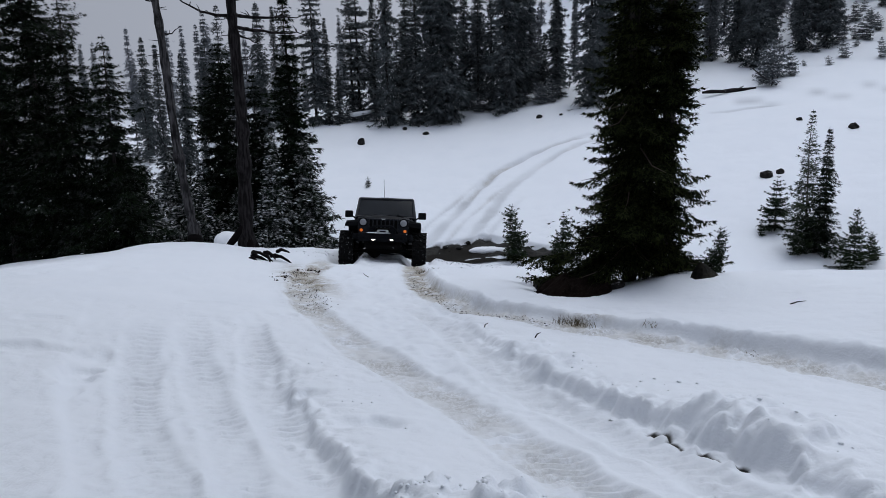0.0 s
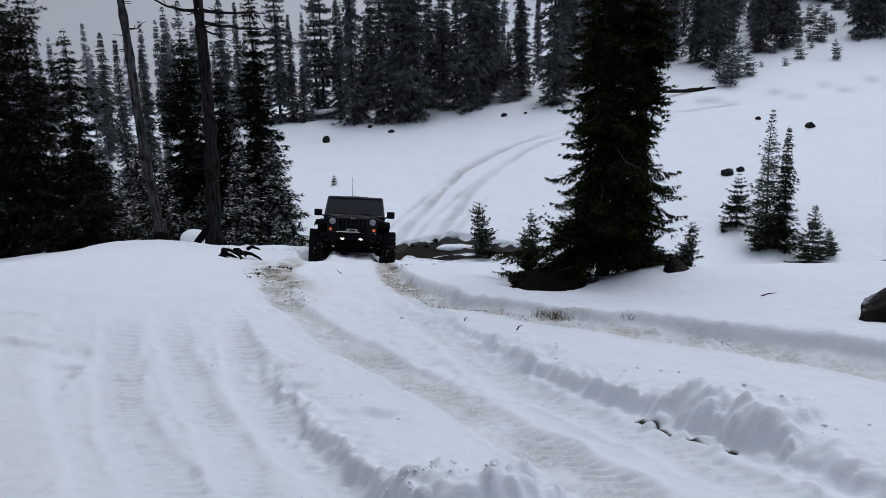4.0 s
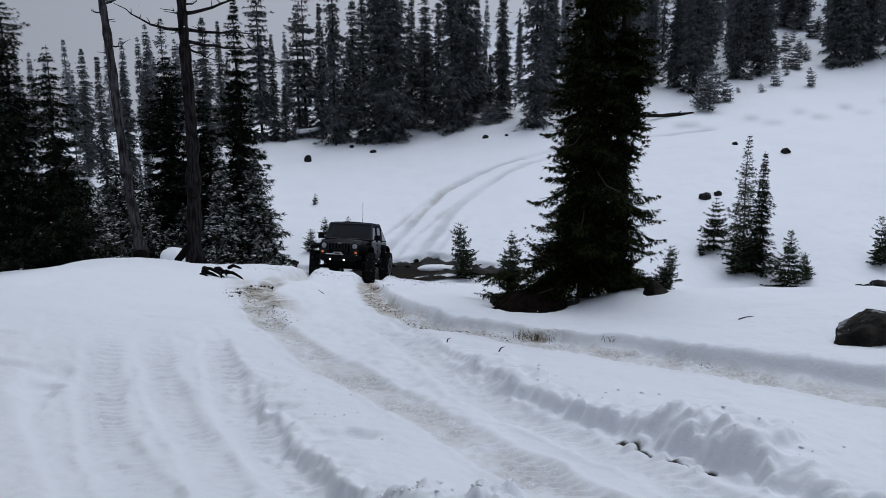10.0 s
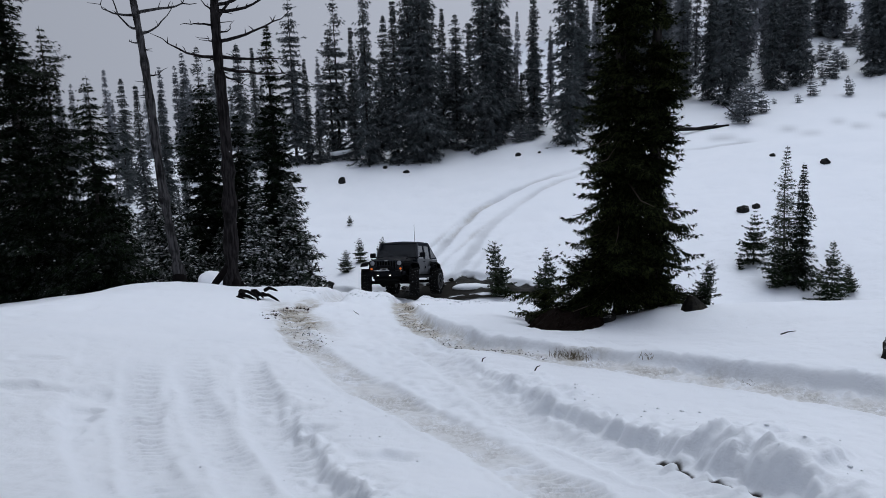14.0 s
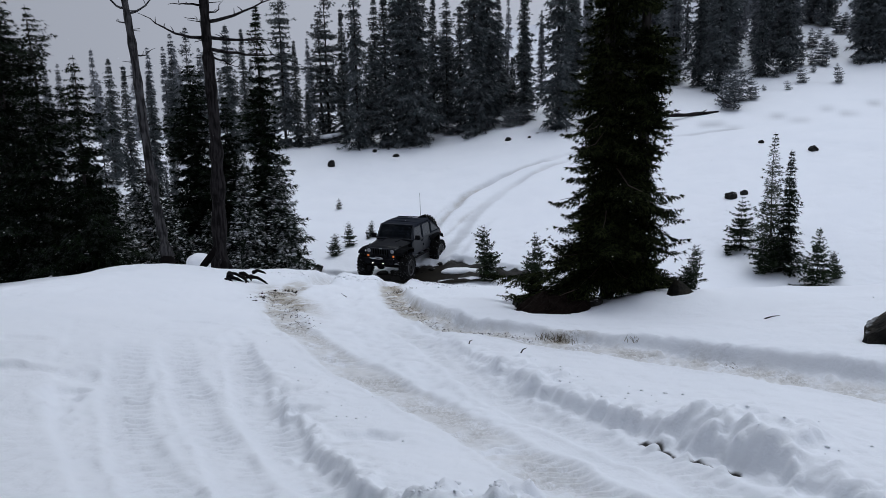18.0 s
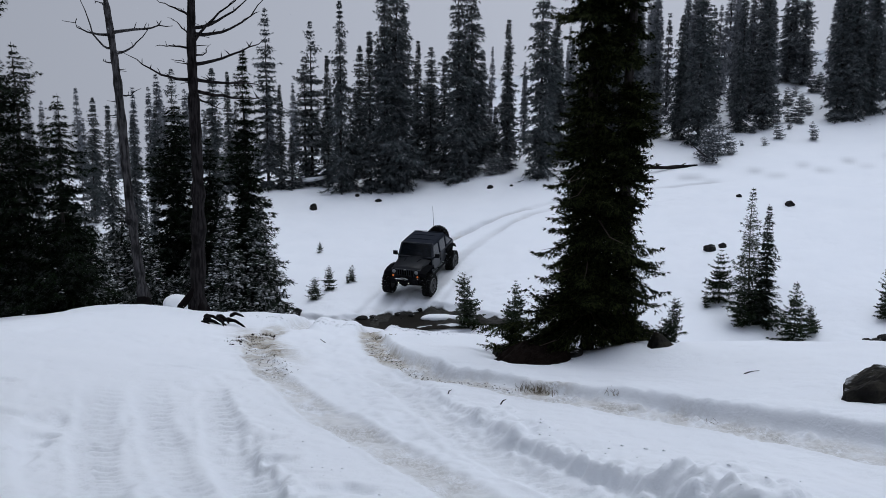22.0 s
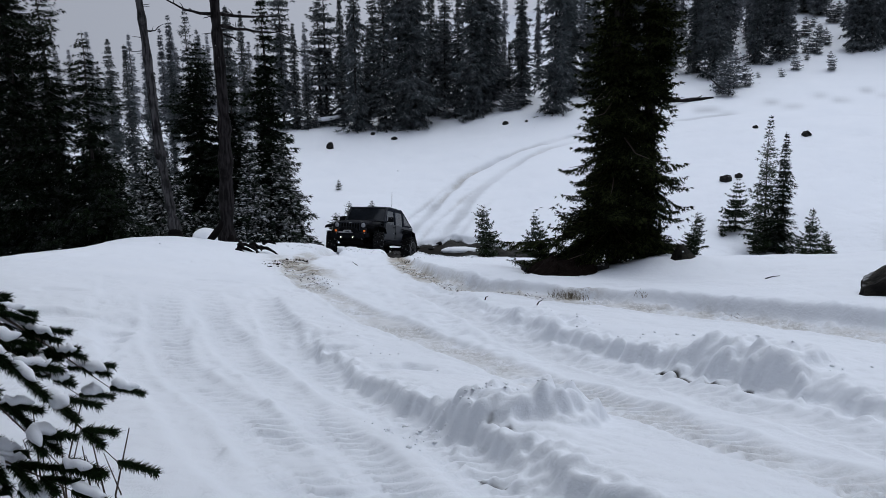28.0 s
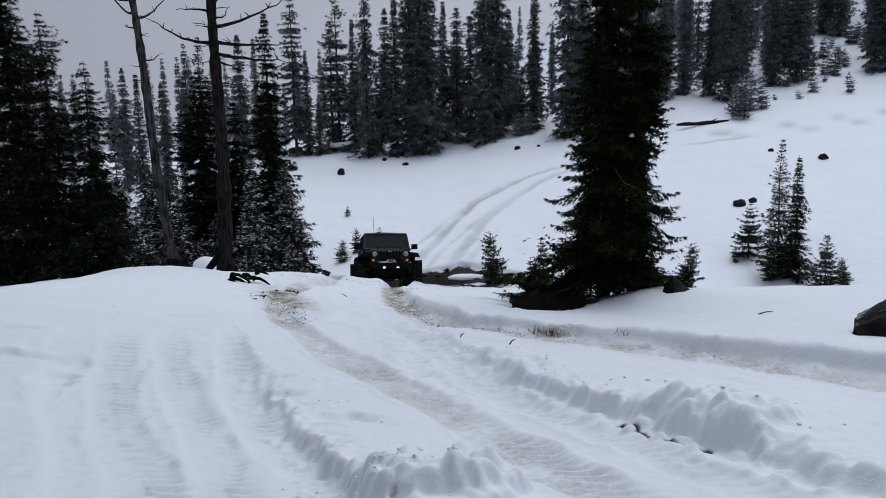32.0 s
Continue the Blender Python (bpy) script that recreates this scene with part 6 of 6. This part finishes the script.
for k, (x, y, n, h) in enumerate([(1.60, 8.92, 40, 0.20), (1.74, 8.76, 50, 0.17), (1.90, 8.60, 30, 0.11), (2.47, 8.08, 16, 0.15), (3.3, 7.05, 8, 0.1), (-2.80, 15.1, 40, 0.15), (-2.9, 14.4, 30, 0.12), (-3.05, 13.5, 30, 0.10), (-0.45, 15.3, 30, 0.12), (-0.2, 14.9, 20, 0.08), (-2.6, 14.3, 24, 0.08)]):
    grass(x, y, 200 + k, n, h)


# gravel and crumbs of earth in the ruts
def crumbs(name, spots, count, spread, sizes, material, label, seed, category="gravel", clumps=0):
    rng = np.random.default_rng(seed)
    pick = rng.integers(0, len(spots) - 1, count)
    u = rng.random(count)
    if clumps:
        u = (np.floor(u * clumps) + 0.5 + 0.25 * rng.normal(0, 1, count)) / clumps
    p = np.array(spots, float)
    xy = p[pick] * (1 - u[:, None]) + p[pick + 1] * u[:, None] + rng.normal(0, spread, (count, 2))
    z = land(xy[:, 0], xy[:, 1])[0]
    r = rng.uniform(*sizes, count) * (0.4 + 0.6 * rng.random(count))
    v, q = octa(plumb(np.stack([xy[:, 0], xy[:, 1], z + r * 0.2], 1)), r, r * 0.8)
    ob = from_arrays(name, v, q, material)
    tagged(ob, label, category, kind="stuff")


crumbs("gravel", [(-0.62, 15.2), (-0.45, 12.8), (-0.02, 11.0), (0.30, 10.2), (0.72, 9.6), (1.5, 8.75)], 420, 0.075, (0.004, 0.018), M_ROCK, "dark gravel thrown up in the rut", 1, clumps=3)
crumbs("gravel", [(-3.0, 13.2), (-2.9, 14.4), (-2.5, 12.6), (-2.15, 11.4), (-1.7, 9.9)], 420, 0.14, (0.005, 0.02), M_LITTER, "brown crumbs of earth in the rut", 2)
crumbs("earth_clods", [(-3.05, 13.0), (-2.98, 14.0), (-2.82, 14.9), (-2.7, 15.1)], 60, 0.10, (0.012, 0.042), M_LITTER, "dark clods of earth at the top of the rut", 9, "earth")
crumbs("snow_crumbs", [(-0.6, 3.3), (-0.1, 3.4), (0.5, 3.5), (-0.1, 3.0)], 150, 0.16, (0.006, 0.026), M_LYING, "loose crumbs of snow round the heap", 5, "snow")
crumbs("snow_crumbs", [(0.9, 7.4), (1.6, 6.3), (2.2, 5.5), (2.5, 4.7), (2.3, 3.9)], 60, 0.16, (0.006, 0.026), M_LYING, "loose crumbs of snow along the rut", 6, "snow")
crumbs("snow_crumbs", [(-1.9, 9.0), (-1.2, 7.3), (-0.8, 6.0), (-0.3, 4.8)], 40, 0.2, (0.005, 0.018), M_LYING, "loose crumbs of snow along the tracks", 7, "snow")
crumbs("snow_crumbs", [(-3.2, 18), (-1.5, 17.8), (0.2, 17.2), (1.2, 15.8)], 260, 0.35, (0.015, 0.05), M_LYING, "broken lumps of snow at the bank's edge", 8, "snow")

# snow-covered shelf in the creek and a fallen log by the far wood
bm = bmesh.new()
bmesh.ops.create_icosphere(bm, subdivisions=3, radius=1.0)
for v in bm.verts:
    v.co.x, v.co.y, v.co.z = v.co.x * 0.85, v.co.y * 0.22, v.co.z * 0.16
    v.co += Vector((0.05, 0.05, 0.03)) * noise.noise(v.co * 3)
shelf = part("snow_shelf", bm, M_LYING, smooth=True)
shelf.matrix_basis = spot(1.85, 28.0, -0.13, -6, float(bare_ground(1.85, 28.0)))
tagged(shelf, "white snow-covered shelf lying in the creek", "log")
bm = bmesh.new()
tube(bm, [(-0.6, 0, 0), (-0.1, 0.05, 0.05), (0.4, 0, 0.12), (0.9, 0, 0.24)], [0.13, 0.14, 0.12, 0.09], 9)
log = part("fallen_log", bm, M_LYING, smooth=True)
log.matrix_basis = spot(-5.4, 47.6, 0.45, 10)
tagged(log, "snow-covered fallen log at the wood's edge", "log")
bm = bmesh.new()
tube(bm, [(0, 0, 0.05), (-0.8, 0.1, 0.5), (-1.5, 0.1, 1.1)], [0.06, 0.045, 0.02], 6)
pole = part("leaning_pole", bm, M_DEAD)
pole.matrix_basis = spot(17.9, 43.2)
tagged(pole, "thin dead pole leaning out of the snow", "dead branch")
bm = bmesh.new()
tube(bm, [(-1.5, 0, 0.02), (-1.0, 0.04, 0.06), (-0.4, 0, 0.05), (0.2, 0.06, 0.09), (0.8, 0, 0.12), (1.5, 0.05, 0.20)], [0.06, 0.11, 0.09, 0.13, 0.10, 0.05], 8)
tube(bm, [(0.4, 0, 0.1), (0.7, 0.1, 0.25), (0.85, 0.1, 0.32)], [0.04, 0.03, 0.015], 5)
buried = part("log", bm, M_DEAD_DARK)
buried.matrix_basis = spot(15.35, 43.1, 0.02, 4)
tagged(buried, "dark fallen trunk half buried below the hillside wood", "log")


# ---- snow-laden fir close to the camera's path ----
def near_fir():
    rng = np.random.default_rng(77)
    x, y = -2.55, 1.15
    x, y, z = plumb((x, y, height(x, y)))
    top = thing("fir_tree", pose(x, y, z), "fir with thick snow on its low boughs", "tree")
    bm = bmesh.new()
    tube(bm, [(0, 0, -0.2), (0, 0, 1.2), (0.01, 0, 4.5), (0, 0, 9.4)], [0.12, 0.11, 0.08, 0.01], 9)
    part("trunk", bm, M_BARK, top, smooth=True)
    tips = [(-1.58, 1.67, -0.14), (-1.72, 1.68, -0.07), (-1.84, 1.60, 0.02), (-1.90, 1.66, 0.10), (-2.0, 1.60, 0.30), (-2.06, 1.5, 0.5), (-1.35, 1.11, -0.02), (-1.44, 1.02, -0.05), (-1.52, 0.93, -0.07), (-1.50, 1.14, -0.04), (-1.60, 1.05, -0.08), (-1.48, 1.06, 0.0)]
    tips += [(a - 0.10, b - 0.02, c - 0.02) for a, b, c in tips[:4]]
    for tx, ty, tz in plumb(tips):
        tip = np.array([tx - x, ty - y, tz - z])
        span = np.hypot(tip[0], tip[1])
        base = np.array([0, 0, tip[2] + (0.10 if ty < 1.3 else 0.75) * span])
        flat = np.array([tip[0], tip[1], 0]) / span
        across = np.array([-flat[1], flat[0], 0])
        t = np.linspace(0, 1, 15)
        line = base + np.outer(t, tip - base) + np.outer(0.10 * span * np.sin(t * np.pi), [0, 0, 1])
        bm = bmesh.new()
        tube(bm, [tuple(p) for p in line], [0.012 * (1.1 - q) for q in t], 5)
        bough = part("bough", bm, M_TWIG, top)
        b, w, l = [], [], []
        lumps, spindle = bmesh.new(), bmesh.new()
        for i in range(3, 15):
            for s in (-1, 1) if i < 14 else (0,):
                if s and rng.random() < 0.12:
                    continue
                long = (0.13 * span * (1 - t[i]) ** 0.7 + 0.07) * (0.75 + 0.5 * rng.random()) if s else 0.11
                lead = flat * (0.9 + 0.3 * rng.random() if s else 1.0) + s * across * 0.6 + np.array([0, 0, -0.12 - 0.2 * rng.random()])
                lead /= np.linalg.norm(lead)
                m = max(10, int(long / 0.0026))
                f = (np.arange(m) + 0.9 * rng.random(m)) / m
                start = line[i] + np.outer(f * long, lead)
                start[:, 2] -= 0.12 * long * f * f
                turn = rng.random(m) * math.tau
                side = np.cross(lead, [0, 0, 1])
                side /= np.linalg.norm(side)
                over = np.cross(side, lead)
                for rep in range(6):
                    a = turn + rep * 1.05
                    b.append(start)
                    w.append(lead * 0.9 + np.outer(np.cos(a), side) + np.outer(np.sin(a) * 0.9 - 0.2, over))
                    l.append(0.022 + 0.010 * rng.random(m))
                tube(spindle, [tuple(start[k]) for k in (0, m // 2, m - 1)], [0.006, 0.008, 0.004], 5)
                if rng.random() < 0.58:
                    g = np.linspace(0.02 + 0.1 * rng.random(), 0.68 + 0.25 * rng.random(), 7)
                    fat = 0.011 + 0.010 * rng.random()
                    pts = [tuple(line[i] + lead * min(long, 0.20) * k + np.array([0, 0, 0.018 - 0.12 * long * k * k + 0.005 * rng.normal()])) for k in g]
                    tube(lumps, pts, [fat * 0.4, fat, fat * (0.8 + 0.5 * rng.random()), fat * (0.8 + 0.5 * rng.random()), fat * 1.05, fat * 0.75, fat * 0.25], 7)
        for a in (3, 8):
            pts = [tuple(p + np.array([0.01 * rng.normal(), 0.01 * rng.normal(), 0.016])) for p in line[a:a + 5]]
            tube(lumps, pts, [0.006, 0.012 + 0.01 * rng.random(), 0.016 + 0.012 * rng.random(), 0.012 + 0.008 * rng.random(), 0.005], 7)
        b, w, l = np.concatenate(b), np.concatenate(w), np.concatenate(l)
        v, q = blades(b, w, l, l * 0.26)
        from_arrays("needles", v, q, M_NEAR, bough)
        tagged(part("needle_core", spindle, M_NEAR, bough), kind="stuff")
        tagged(part("lying_snow", lumps, M_LYING, bough, "thick snow along the bough", True), kind="stuff")
    # the rest of its crown, on the far sides of the trunk
    bs, ws, ls, _ = conifer_sprays(rng, 9.5, 1.5, 70, 9, 0.14, start=0.03, droop=0.5, power=0.7)
    keep = (bs[:, 0] < -0.3 + 0.2 * rng.random(len(bs))) | (bs[:, 2] > 2.3)
    v, q = blades(bs[keep], ws[keep], ls[keep], ls[keep] * 0.35)
    from_arrays("crown", v, q, M_FIR_SNOWY, top)
    return top


M_NEAR = foliage("near_fir_needles", (0.006, 0.012, 0.005), (0.016, 0.030, 0.010))
near_fir()
# bare twigs standing beside it
for k in range(7):
    rng = random.Random(300 + k)
    x, y = -1.75 + 0.05 * k, 1.35 + 0.04 * rng.uniform(-1, 1)
    bm = bmesh.new()
    h = rng.uniform(0.3, 0.62)
    tube(bm, [(0, 0, -0.05), (rng.uniform(-0.03, 0.03), 0, h * 0.5), (rng.uniform(-0.06, 0.08), 0, h)], [0.005, 0.004, 0.002], 4)
    tube(bm, [(0, 0, h * 0.5), (0.05 * rng.choice((-1, 1)), 0.02, h * 0.8)], [0.003, 0.0015], 3)
    ob = part("bare_twig", bm, M_TWIG)
    ob.matrix_basis = spot(x, y)
    tagged(ob, "thin bare twig standing in the snow", "twig", "bare twigs")


# ---- falling snow ----
def flakes(seed, count, deep):
    """Loose flakes in a tall block of air, sinking together."""
    rng = np.random.default_rng(seed)
    at = np.stack([rng.uniform(-16, 16, count), rng.uniform(2.0, deep, count), rng.uniform(-12, 44, count)], 1)
    size = 0.003 + 0.006 * rng.random(count) ** 2
    v, q = octa(at, size, size * 0.9)
    ob = from_arrays("falling_snow", v, q, M_LYING)
    return tagged(ob, "loose white snowflakes falling through the air", "snow", kind="stuff")


snowfall = [(flakes(1, 3600, 15.0), (0.16, -0.05, -0.95)), (flakes(2, 3600, 24.0), (0.30, 0.04, -0.80))]


def motions():
    for ob, (dx, dy, dz) in snowfall:
        walk(ob, [(t, pose(dx * t, dy * t, dz * t)) for t in range(0, 33, 2)])
    walk(car, [(r[0], car_pose(*r[1:])) for r in CAR_ROWS])
    clock = [k * 0.2 for k in range(161)]
    rolled, roll, last = [], 0.0, None
    for t in clock:
        x, y, z, heading, nose, lean = car_at(t)
        here = Vector((x, y, z))
        if last is not None:
            ahead = Vector((-math.sin(radians(heading)), math.cos(radians(heading)), 0))
            step = here - last
            roll += math.degrees(math.copysign(step.length, step.dot(ahead)) / TYRE_R)
        rolled.append(roll)
        last = here
    for w, s, y in car_wheels:
        rows = []
        for t, a in zip(clock, rolled):
            steer = float(np.interp(t, [r[0] for r in STEER_ROWS], [r[1] for r in STEER_ROWS])) if y > 0 else 0.0
            rows.append((t, pose(s * 0.87, y, TYRE_R, 0, 0, steer) @ pose(0, 0, 0, -a)))
        walk(w, rows)


motions()
